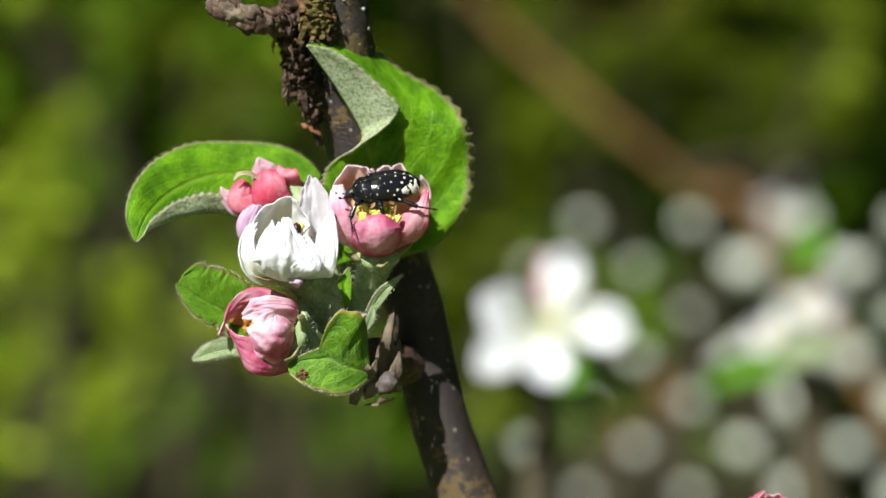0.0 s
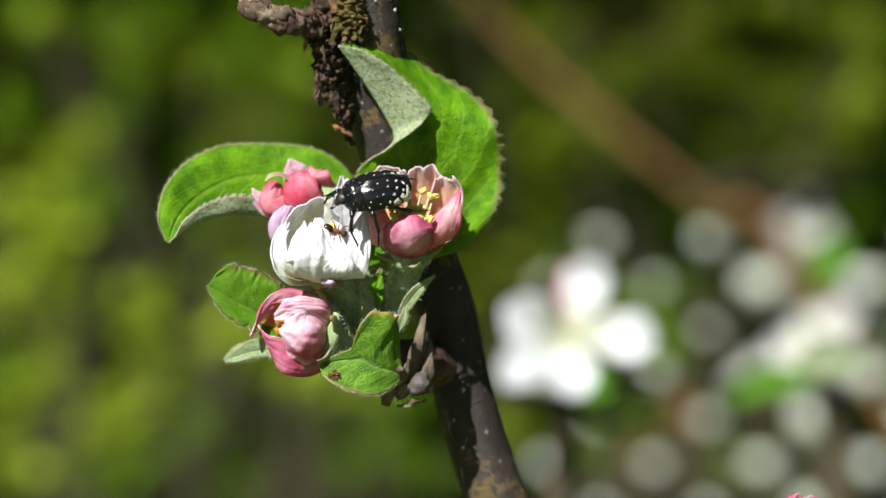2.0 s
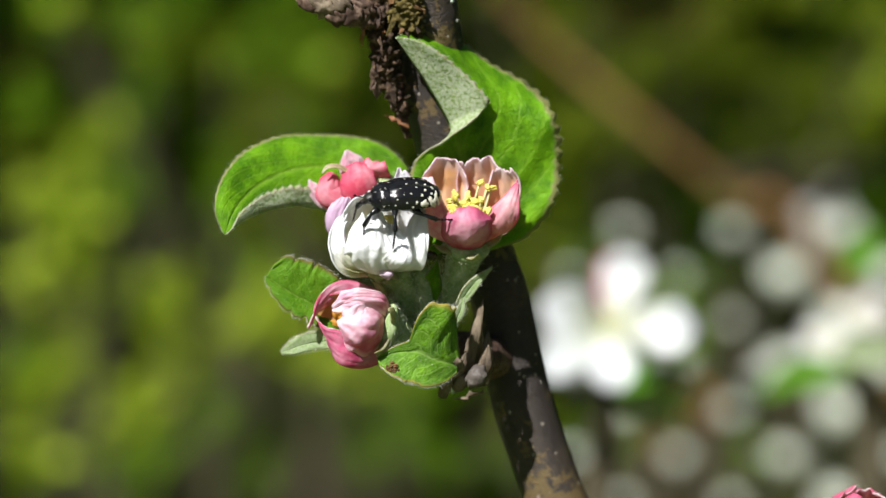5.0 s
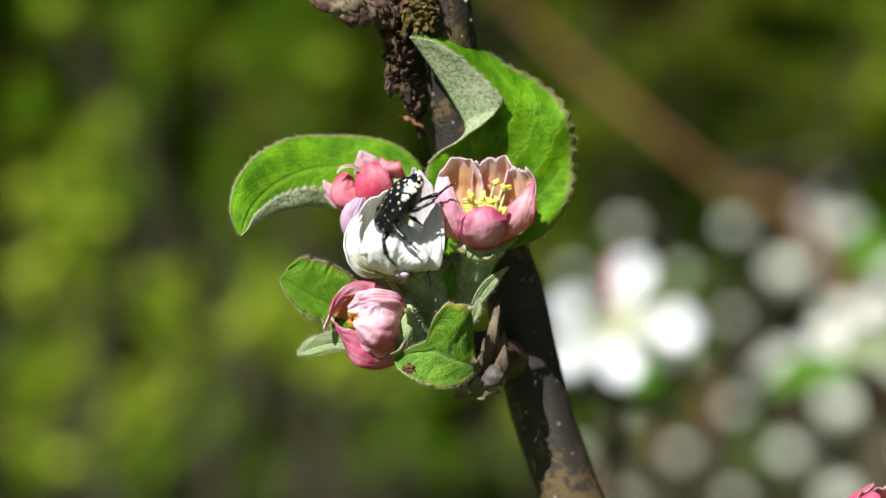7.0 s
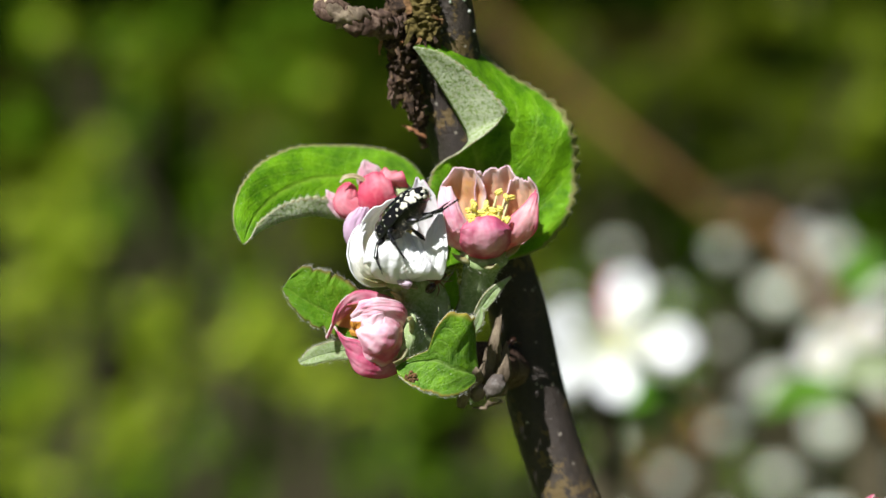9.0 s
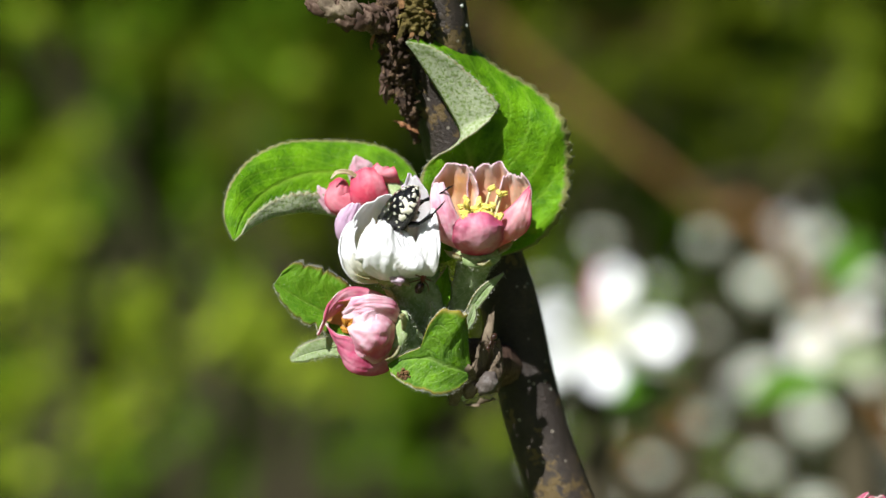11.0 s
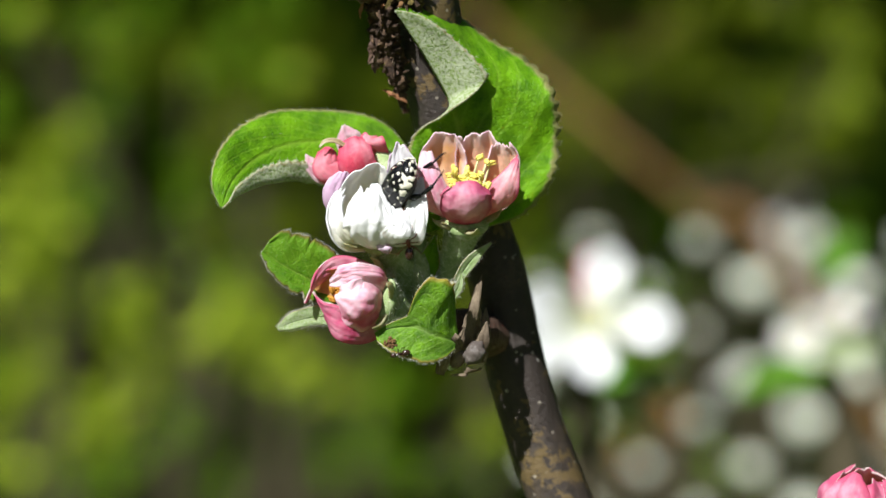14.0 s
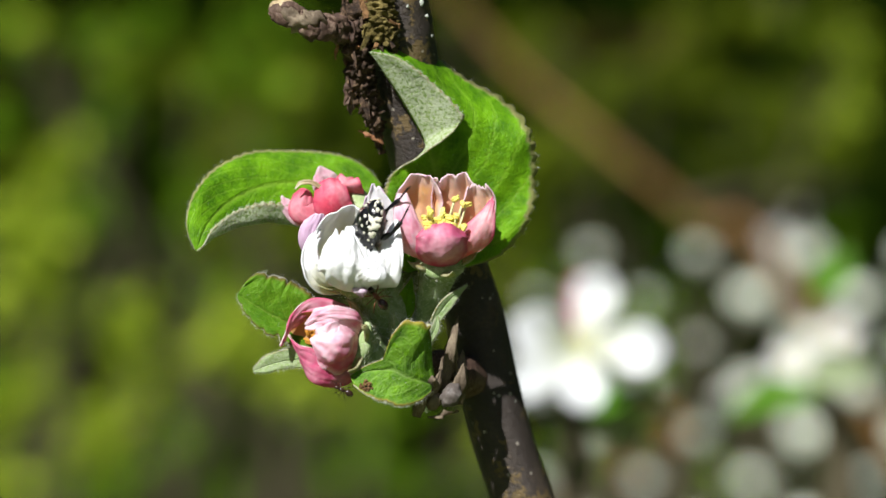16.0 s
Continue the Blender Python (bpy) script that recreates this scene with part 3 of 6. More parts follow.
def petal(parent, base, axis, azimuth, profile, spread, mats, seed=0.0, crinkle=0.06, notch=0.12, lift=0.0, n=(34, 30), thick=0.0002, label="", edge_wave=0.5):
    """A cupped petal: a strip of a turned surface round the axis. profile: (u, radius mm, height mm); spread: half its angle over u."""
    rng = random.Random(seed)
    x, y, z = frame_of(axis)
    rad = [(u, r) for u, r, h in profile]
    hgt = [(u, h) for u, r, h in profile]
    top = profile[-1][2]
    bm = bmesh.new()
    grid, uvs = [], []
    for i in range(n[0] + 1):
        u = i / n[0]
        row, urow = [], []
        for j in range(n[1] + 1):
            v = j / n[1] * 2 - 1
            # the outline narrows towards the claw and rounds off at the tip
            uu = u * (1 - (notch * abs(v) ** 1.8 + 0.20 * abs(v) ** 6) + (0.06 * noise.noise(Vector((v * 1.8, seed * 2.3, 0))) + 0.014 * noise.noise(Vector((v * 7, seed * 1.3, 4)))) * edge_wave * 2)
            r, h = ramp_at(rad, uu), ramp_at(hgt, uu)
            fi = radians(azimuth + v * ramp_at(spread, u))
            dip = noise.noise(Vector((u * 2.2, v * 1.7, seed * 1.9))) * crinkle
            dip += noise.noise(Vector((u * 6, v * 5, seed * 4.3))) * crinkle * 0.35
            dip -= crinkle * 0.9 * max(0, 0.22 - abs(noise.noise(Vector((v * 1.5, u * 1.9, seed * 2.7 + 9))))) * 2.5 * min(1, u * 2)
            dip += edge_wave * 0.22 * u ** 4 * noise.noise(Vector((v * 1.9, u * 1.2, seed * 3.7 + 2)))
            r = r * (1 + dip) + lift * (0.4 + 0.6 * u)
            row.append(base + ((x * math.cos(fi) + y * math.sin(fi)) * r + z * (h * (1 + dip * 0.3))) / 1000)
            urow.append((u, v * 0.5 + 0.5))
        grid.append(row)
        uvs.append(urow)
    sheet(bm, grid, uvs, thick)
    # the outside of the cup is face side 1 of the sheet
    return part("petal", bm, mats, parent, label)


def folded(parent, rib, widths, curl, side, mats, seed=0.0, rumple=0.25, rim=0.06, notch=0.2, n=(36, 32), thick=0.00018, label="", rim_roll=0.0):
    """A petal along a curved middle line: half widths in mm and bend of the margins in degrees over u; near faces side x line.
    rumple: depth of its dents in mm; rim: unevenness of the tip; rim_roll: mm by which the rim rolls out."""
    bm = bmesh.new()
    grid, uvs = [], []
    for i in range(n[0] + 1):
        u = i / n[0]
        row, urow = [], []
        for j in range(n[1] + 1):
            v = j / n[1] * 2 - 1
            tip = noise.noise(Vector((v * 1.6, seed * 2.3, 1))) + 0.4 * noise.noise(Vector((v * 5, seed * 1.3, 4)))
            uu = min(1, u * (1 - notch * abs(v) ** 2.6 + rim * tip))
            c = spline(rib, uu)
            t = (spline(rib, min(uu + 0.02, 1)) - spline(rib, max(uu - 0.02, 0))).normalized()
            s = (side - t * side.dot(t)).normalized()
            near = s.cross(t)
            w, k = ramp_at(widths, uu), radians(ramp_at(curl, uu))
            w *= 1 + 0.05 * noise.noise(Vector((u * 3, 2 if v > 0 else -2, seed)))
            a = k * abs(v)
            reach, drop = (w * math.sin(a) / k, w * (1 - math.cos(a)) / k) if abs(k) > 0.01 else (w * abs(v), 0)
            sg = 1 if v > 0 else -1
            out = near * math.cos(a) + s * (sg * math.sin(a))
            dent = noise.noise(Vector((u * 2.4, v * 1.6, seed * 1.9))) * 1.2
            dent += noise.noise(Vector((u * 5.0, v * 4.2, seed * 4.3))) * 0.6
            dent += noise.noise(Vector((u * 13.0, v * 6.0, seed * 3.1))) * 0.22
            dent -= max(0, 0.2 - abs(noise.noise(Vector((v * 1.1 + u * 1.3, u * 1.2, seed * 2.7 + 9))))) * 2.0
            dent *= rumple * min(1, u * 3)
            dent += rim_roll * max(0, (max(u, abs(v) * 0.96) - 0.84) / 0.16) ** 1.5
            dent += rumple * 1.2 * u ** 4 * noise.noise(Vector((v * 3.0, seed + u * 5.0, 7)))
            row.append(c + (s * (sg * reach) - near * drop + out * dent) / 1000)
            urow.append((u, v * 0.5 + 0.5))
        grid.append(row)
        uvs.append(urow)
    sheet(bm, grid, uvs, thick)
    return part("petal", bm, mats, parent, label)


def calyx(parent, base, axis, radius, length, seed=0, sepals=5, fuzz=260, flare=1.0, name="blossom", label=""):
    """The downy green cup under a flower, with pointed sepals."""
    rng = random.Random(seed)
    x, y, z = frame_of(axis)
    bm = bmesh.new()
    cup = [base + z * (k * length / 4000) for k in (-2, -1, 0, 1, 2)]
    tube(bm, cup, [(0, radius * 0.42 / 1000), (0.35, radius * 0.62 / 1000), (0.75, radius * 0.95 / 1000), (1, radius * 0.8 / 1000)], 10, 16, 0.12, seed=seed)
    made = part(name, bm, "green_down", parent, label)
    for k in range(sepals):
        a = math.tau * (k + 0.3 + rng.uniform(-0.1, 0.1)) / sepals
        out = x * math.cos(a) + y * math.sin(a)
        rib = [base + (out * radius * 0.8 + z * length * 0.3) / 1000, base + (out * radius * (1.15 + 0.15 * flare) + z * length * 0.55) / 1000,
               base + (out * radius * (1.2 + 0.5 * flare * rng.uniform(0.5, 1.2)) + z * length * 0.85) / 1000]
        sb = bmesh.new()
        tube(sb, rib, [(0, radius * 0.32 / 1000), (0.5, radius * 0.22 / 1000), (1, radius * 0.03 / 1000)], 6, 8, 0.1, flat=0.35, up=out)
        part("sepal", sb, "leaf_pale", made)
    fb = bmesh.new()
    spots = []
    for _ in range(fuzz):
        a, k = rng.uniform(0, math.tau), rng.uniform(-0.5, 0.5)
        out = x * math.cos(a) + y * math.sin(a)
        r = ramp_at([(-0.5, 0.42), (-0.1, 0.7), (0.25, 0.95), (0.5, 0.8)], k) * radius
        spots.append((base + (out * r + z * length * k) / 1000, out))
    hairs(fb, rng, spots, 0.0007, 0.000022)
    part("down", fb, "hair", made, "pale downy hairs", kind="stuff")
    return made


def pedicel(parent, points, radius, seed=0, fuzz=700, name="pedicel"):
    rng = random.Random(seed)
    bm = bmesh.new()
    tube(bm, points, radius, 22, 14, 0.1, seed=seed)
    made = part(name, bm, "green_down", parent, "downy grey-green flower stalk")
    flower = parent if parent.parent else made
    fb = bmesh.new()
    spots = []
    for _ in range(fuzz):
        u, a = rng.random(), rng.uniform(0, math.tau)
        c = spline(points, u)
        d = (spline(points, min(u + 0.01, 1)) - spline(points, max(u - 0.01, 0))).normalized()
        p = d.cross(Vector((0, 1, 0))).normalized()
        out = p * math.cos(a) + p.cross(d) * math.sin(a)
        spots.append((c + out * ramp_at(radius, u), out + d * 0.4))
    hairs(fb, rng, spots, 0.00058, 0.00002)
    part("down", fb, "hair", flower, "pale downy hairs", kind="stuff")
    return made


def stamens(parent, base, axis, count, reach, length, seed=0, mats=("filament", "stamen")):
    """Pale filaments with yellow anthers, each one a part."""
    rng = random.Random(seed)
    x, y, z = frame_of(axis)
    for k in range(count):
        a = math.tau * (k * 0.382 + rng.uniform(-0.05, 0.05))
        r = reach * math.sqrt((k + 0.5) / count)
        out = x * math.cos(a) + y * math.sin(a)
        l = length * rng.uniform(0.75, 1.15)
        foot = base + out * r * 0.35 / 1000
        tip = base + (out * r * 1.05 + z * l) / 1000
        bm = bmesh.new()
        tube(bm, [foot, foot.lerp(tip, 0.5) + out * 0.0003, tip], [(0, 0.0002), (1, 0.00016)], 6, 7)
        part("filament", bm, mats[0], parent)
        ab = bmesh.new()
        turn = Euler((rng.uniform(0, 3), rng.uniform(0, 3), rng.uniform(0, 3)))
        blob(ab, tip, (0.00026, 0.00036, 0.00078), turn, 0.3, 2, k)
        blob(ab, tip + turn.to_matrix() @ Vector((0.0003, 0, 0.0001)), (0.00024, 0.00032, 0.0007), turn, 0.3, 2, k + 9)
        part("anther", ab, mats[1], parent)


# ---- the apple sapling ----
STEM = [V(150, 60, -950), V(140, 40, -700), V(102, 26, -330), V(48, 19, -110), V(17.77, 15.20, -35.30), V(9.82, 14.40, -6.31), V(2.40, 12.00, 14.20), V(0.60, 8.40, 27.44), V(-0.78, 6.00, 36.68)]
GIRTH = [(0, 0.011), (0.3, 0.0075), (0.5, 0.0043), (0.62, 0.0042), (0.75, 0.0042), (0.86, 0.0045), (1, 0.0042)]
FOOT = STEM[0].copy()
FOOT.z = 0


def sapling():
    tree = thing("apple_sapling", FOOT, "pruned young apple sapling with pink buds and one white blossom", "apple tree")
    # stem: thin at the top, where it was cut
    bm = bmesh.new()
    loops = tube(bm, STEM, GIRTH, 90, 28, 0.05, cap=False, seed=3)
    bm.faces.new(loops[0][::-1])
    bm.faces.new(loops[-1])
    part("stem", bm, "bark", tree, "smooth dark brown stem with pale pores and a tan patch")
    top, down = STEM[-1], (STEM[-1] - STEM[-2]).normalized()
    # sloping fresh cut: a rim of bark and cambium round pale wood
    tilt = Vector((-0.35, -0.42, 0.84)).normalized()
    bm = bmesh.new()
    tube(bm, [top - down * 0.001, top + tilt * 0.0004, top + tilt * 0.0009], [(0, 0.0037), (0.5, 0.0044), (1, 0.0041)], 6, 28, 0.14, seed=8, up=Vector((1, 0, 0)))
    cut = part("cut_end", bm, "wood_rim", tree, "freshly pruned end with an orange-brown rim")
    bm = bmesh.new()
    tube(bm, [top + tilt * 0.0005, top + tilt * 0.00135], [(0, 0.0035), (1, 0.0033)], 3, 28, 0.10, seed=5, up=Vector((1, 0, 0)))
    part("cut_wood", bm, "wood", cut, "pale cream cut wood")
    # moss and broken bark on the near left flank of the top
    rng = random.Random(11)
    def crumbled(points, radius, rings, sides, depth, seed, grain=700, drawn=420):
        """A rough crust: a tube whose skin is broken into chips and furrows."""
        made = bmesh.new()
        for loop in tube(made, points, radius, rings, sides, 0.3, seed=seed):
            c = sum((v.co for v in loop), Vector()) / len(loop)
            for v in loop:
                q = Vector((v.co.x * grain, v.co.y * grain, v.co.z * drawn)) + Vector((seed, 0, 0))
                chip = noise.cell(q * 1.6) - 0.5
                rough = noise.turbulence(q, 4, True) - 0.5
                v.co += (v.co - c).normalized() * depth * (chip * 0.12 + rough)
        return made

    bm = crumbled([V(-2.46, 3.40, 35.58), V(-2.76, 2.80, 33.05), V(-2.45, 2.80, 29.98), V(-1.23, 4.20, 27.05)], [(0, 0.0014), (0.3, 0.0023), (0.7, 0.0021), (1, 0.0008)], 90, 52, 0.0013, 15, 900, 700)
    part("moss_patch", bm, "moss", tree, "dull olive moss crust on the bark")
    bm = crumbled([V(-3.55, 4.60, 35.19), V(-5.85, 3.80, 31.63), V(-5.55, 4.20, 27.05), V(-4.80, 5.60, 22.54), V(-3.42, 7.00, 18.13), V(-2.50, 8.60, 14.01)], [(0, 0.0016), (0.2, 0.0024), (0.45, 0.0020), (0.7, 0.0015), (1, 0.0005)], 150, 52, 0.0017, 5, 800, 420)
    part("bark_crust", bm, "old_bark", tree, "dark crumbling furrowed bark crust")
    # loose plates of bark and moss that stand off the crust
    for k in range(66):
        u = rng.random()
        on_moss = k % 3 == 0
        line = [V(-2.75, 1.60, 34.89), V(-3.05, 0.80, 32.05), V(-2.74, 1.00, 29.03), V(-1.69, 2.60, 27.05)] if on_moss else [V(-5.21, 2.60, 33.79), V(-6.88, 2.00, 30.66), V(-6.43, 2.40, 26.88), V(-5.84, 3.40, 23.13), V(-4.33, 5.00, 19.40), V(-2.65, 7.60, 14.89)]
        c = spline(line, u) + Vector((rng.gauss(0, 0.0010 - 0.0005 * u), rng.uniform(0.0002, 0.0014), rng.gauss(0, 0.0007)))
        l = rng.uniform(0.0006, 0.0015) * (1.0 if u < 0.75 else 0.7)
        bm = bmesh.new()
        turn = Euler((rng.gauss(0, 0.5), rng.gauss(-0.25, 0.3), rng.gauss(0, 1.0)))
        for v in blob(bm, c, (l * rng.uniform(0.2, 0.45), l * 0.14, l * rng.uniform(1.0, 2.3)), turn, 0.5, 2, k * 1.9):
            v.co += Vector((noise.noise(v.co * 2200), noise.noise(v.co * 2300 + Vector((5, 0, 0))), noise.noise(v.co * 2100))) * l * 0.55
        mat = ("moss", "dry", "old_bark", "moss", "rust_bark")[k // 3 % 5] if on_moss else ("old_bark", "scale", "old_bark", "rust_bark", "old_bark", "scale", "husk")[k % 7]
        part("bark_flake", bm, mat, tree, smooth=False)
    # lichen dots on the stem
    for u, side, size in ((0.965, 0.75, 1.0), (0.94, 0.85, 0.6), (0.905, 0.9, 0.5), (0.955, 0.3, 0.5), (0.63, 0.8, 0.35), (0.55, 0.75, 0.25), (0.69, 0.2, 0.35)):
        c = spline(STEM, u) + Vector((side, -math.sqrt(1 - side * side), 0)) * ramp_at(GIRTH, u)
        bm = bmesh.new()
        blob(bm, c, (0.0004 * size, 0.00025, 0.0005 * size), None, 0.8, 2, u * 50)
        part("lichen_spot", bm, "lichen", tree, "pale grey lichen dot")
    # side twig with a swollen end bud
    twig = [V(-6.45, 3.20, 30.18), V(-8.86, 1.60, 30.16), V(-11.42, 0.80, 30.84), V(-13.69, 0.40, 31.86), V(-14.90, 0.40, 32.46)]
    bm = crumbled(twig, [(0, 0.0021), (0.3, 0.0018), (0.5, 0.0016), (0.7, 0.0015), (0.86, 0.0017), (1, 0.0012)], 90, 40, 0.0008, 21, 420, 600)
    spur = part("spur_twig", bm, "scale", tree, "short knobbly spur twig with ringed bark")
    for k, (at, size) in enumerate(((V(-9.88, 0.20, 30.16), 1.5), (V(-11.36, -0.60, 31.14), 1.35), (V(-11.83, -0.40, 29.79), 1.2), (V(-13.32, -0.80, 30.81), 1.3), (V(-8.52, 0.60, 30.97), 1.3))):
        bm = bmesh.new()
        blob(bm, at, (0.0013 * size, 0.0008 * size, 0.0010 * size), Euler((0.3 * k, 0.4, 0.2)), 0.7, 3, k * 3.1)
        part("bark_ring", bm, ("scale", "husk")[k % 2], spur, "old bud scale scar")
    bm = bmesh.new()
    blob(bm, V(-15.20, 0.20, 32.59), (0.0020, 0.0016, 0.0016), Euler((0, 0.4, 0)), 0.25, 3, 2)
    part("end_bud", bm, "bud_tip", spur, "blunt straw-coloured end bud")
    for k, (at, sx, sz, lean) in enumerate(((V(-15.44, -0.90, 31.41), 1.7, 0.8, 0.5), (V(-14.36, -1.20, 31.67), 1.5, 0.9, 0.7), (V(-16.20, -0.90, 32.31), 0.9, 1.0, 1.1), (V(-14.23, -0.90, 32.77), 1.3, 0.7, 0.2), (V(-15.20, 0.20, 31.23), 1.7, 0.7, 0.3))):
        bm = bmesh.new()
        blob(bm, at, (0.0011 * sx, 0.0005, 0.0011 * sz), Euler((0.2, lean, 0.1 * k)), 0.5, 3, k * 1.7)
        part("bud_scale", bm, ("scale", "husk", "scale")[k % 3], spur)
    # flower spur: the stub with old brown bud scales from which the cluster grows
    bm = bmesh.new()
    tube(bm, [V(10.43, 13.60, -17.43), V(7.34, 8.00, -15.93), V(5.28, 6.40, -14.83), V(2.94, 5.60, -15.41)], [(0, 0.0028), (0.35, 0.0025), (0.7, 0.0022), (1, 0.0016)], 20, 18, 0.25, seed=31)
    stub = part("flower_spur", bm, "scale", tree, "stubby brown flower spur on the stem")
    for k, (a, b, w) in enumerate(((V(6.78, 4.00, -17.79), V(7.36, 2.80, -9.28), 1.2), (V(8.01, 4.00, -19.94), V(8.60, 3.20, -12.52), 1.1), (V(5.53, 3.20, -19.43), V(5.97, 2.40, -12.94), 0.9), (V(6.27, 2.00, -16.74), V(7.94, 1.50, -8.01), 0.8), (V(7.67, 2.80, -19.86), V(8.64, 2.00, -14.30), 1.1), (V(3.67, 2.00, -19.80), V(5.62, 0.01, -15.11), 1.0),
                                   (V(2.37, 2.00, -21.48), V(3.96, 1.00, -17.29), 0.9), (V(5.01, 0.01, -17.54), V(3.64, 0.01, -15.11), 0.7), (V(7.66, 2.40, -20.90), V(3.96, 1.00, -21.41), 0.9))):
        mid = a.lerp(b, 0.5) + Vector((0.0002 * (k % 3 - 1), -0.0012, 0))
        leaf(stub, [a, mid, b], [(0, w * 0.7), (0.4, w), (0.8, w * 0.5), (1, 0.05)], [(0, w * 0.7), (0.4, w), (0.8, w * 0.5), (1, 0.05)], -10, (0.7, -40), 190, (0.7, 220), Vector((1, 0.3 * (k % 3 - 1), 0.2)),
             "papery brown bud scale", "bud_scale", ("husk", "scale") if k % 2 else ("husk", "husk"), 5, 60 + k, 0.25, (20, 6), 0.00012, 0.4, False)
    for at, r, mat in ((V(7.00, 0.50, -18.48), 1.3, "knob"), (V(4.73, 1.50, -19.31), 1.0, "husk")):
        bm = bmesh.new()
        blob(bm, at, (r * 0.0010, r * 0.0009, r * 0.0013), Euler((0.2, 0.5, 0)), 0.3, 3, r * 9)
        part("knob", bm, mat, stub, "rounded grey-brown bud knob")
    # green base of the cluster
    pedicel(tree, [V(5.11, 5.60, -19.28), V(2.63, 4.80, -17.53), V(1.24, 4.80, -15.06)], [(0, 0.0022), (1, 0.0018)], 40, 300, "cluster_base")

    # cupped pink blossom that opens upwards
    X, Z = Vector((1, 0, 0)), Vector((0, 0, 1))
    base, axis = V(5.55, 0.50, -0.84), Vector((0.04, -0.60, 0.80))
    fl = calyx(tree, base - axis.normalized() * 0.0011, axis, 3.3, 4.0, 7, fuzz=340, name="cup_blossom", label="half-open cup-shaped pink apple blossom with yellow stamens")
    outer, pale_out = ("petal_pink_in", "petal_pink_out"), ("petal_pink_in", "petal_blush")
    inner = ("petal_blush", "petal_pink_in")
    folded(fl, [V(5.66, 2.00, -0.69), V(3.23, 4.00, 2.39), V(2.62, 4.20, 6.86), V(3.06, 2.40, 11.10)], [(0, 1.2), (0.35, 3.3), (0.75, 3.7), (1, 3.1)], [(0, -20), (0.5, -52), (1, -46)], X - Z * 0.1, inner, 3, 0.36, 0.11, 0.06, label="peach-lined petal with a rosy back", rim_roll=0.35)
    folded(fl, [V(5.96, 2.00, -0.69), V(7.41, 4.50, 2.39), V(7.56, 4.60, 6.87), V(7.13, 2.80, 11.27)], [(0, 1.2), (0.35, 3.5), (0.75, 3.7), (1, 3.2)], [(0, -20), (0.5, -46), (1, -38)], X, inner, 4.4, 0.42, 0.13, 0.05, label="peach-lined petal with a white rim", rim_roll=0.5)
    folded(fl, [V(6.26, 1.50, -0.84), V(9.28, 2.80, 1.99), V(10.41, 2.40, 6.05), V(10.14, 1.20, 9.84)], [(0, 1.0), (0.4, 2.7), (0.8, 2.6), (1, 1.8)], [(0, -20), (0.5, -48), (1, -40)], X + Z * 0.3, inner, 5.2, 0.34, 0.13, 0.12, rim_roll=0.4)
    folded(fl, [V(4.87, 0.50, -1.06), V(2.34, -2.20, 0.68), V(1.20, -3.40, 4.20), V(0.30, -2.20, 8.36)], [(0, 1.2), (0.35, 2.3), (0.7, 1.8), (1, 1.1)], [(0, 25), (0.5, 50), (1, 40)], X - Z * 0.15, pale_out, 5.7, 0.2, 0.05, 0.12, label="pale pink petal with a whitish margin")
    folded(fl, [V(6.69, 0.50, -1.14), V(9.32, -2.80, 0.68), V(10.78, -3.80, 3.82), V(12.49, -2.60, 7.90)], [(0, 1.3), (0.35, 2.7), (0.65, 2.1), (0.9, 0.8), (1, 0.3)], [(0, 25), (0.5, 48), (1, 30)], X + Z * 0.45, outer, 2, 0.2, 0.05, 0.2, label="pointed rosy petal")
    folded(fl, [V(5.53, -0.60, -1.59), V(5.60, -4.80, -0.22), V(5.71, -6.40, 2.30), V(5.65, -5.80, 4.39)], [(0, 1.8), (0.3, 3.9), (0.65, 4.0), (0.88, 3.5), (1, 2.6)], [(0, 30), (0.5, 58), (1, 55)], X, ("petal_pink_in", "petal_rose_out"), 1, 0.22, 0.06, 0.12, (40, 40), label="deep rose front petal")
    stamens(fl, base + axis * 0.0022, axis, 34, 2.7, 4.6, 6)
    stamens(fl, V(6.70, 1.00, 1.22), Vector((0.28, -0.25, 0.95)), 3, 1.2, 6.6, 61)
    pedicel(fl, [V(2.16, 4.80, -17.06), V(2.63, 4.80, -12.28), V(3.69, 3.60, -6.84), V(5.65, 1.60, -1.45)], [(0, 0.0015), (0.4, 0.0016), (0.8, 0.002), (1, 0.0024)], 8, 1300)

    # white blossom, crumpled, that the beetle enters
    base, axis = V(-5.79, 0.80, -3.58), Vector((-0.05, -0.66, 0.75))
    fl = calyx(tree, base - axis.normalized() * 0.0004, axis, 3.1, 3.6, 17, flare=1.6, name="white_blossom", label="crumpled white apple blossom with lilac-tinged petal backs")
    white, inside = ("petal_white_in", "petal_white_out"), ("petal_white_out", "petal_white_in")
    folded(fl, [V(-6.04, 2.00, -3.59), V(-7.04, 2.40, -0.31), V(-7.30, 0.60, 3.50), V(-6.50, -1.40, 6.72)], [(0, 1.4), (0.35, 3.8), (0.7, 4.4), (1, 3.2)], [(0, -15), (0.5, -46), (1, -40)], X + Z * 0.15, inside, 17.5, 0.38, 0.12, 0.2, label="broad white back petal", rim_roll=0.35)
    folded(fl, [V(-6.83, 3.00, -2.99), V(-9.88, 2.40, -0.69), V(-11.74, 1.20, 2.21), V(-10.50, 0.60, 5.71)], [(0, 1.2), (0.35, 1.9), (0.7, 1.9), (1, 1.2)], [(0, 10), (0.5, 40), (1, 40)], X * 0.9 + Z * 0.4, ("petal_white_in", "petal_lilac"), 13, 0.22, 0.06, 0.15, label="lilac-flushed petal back")
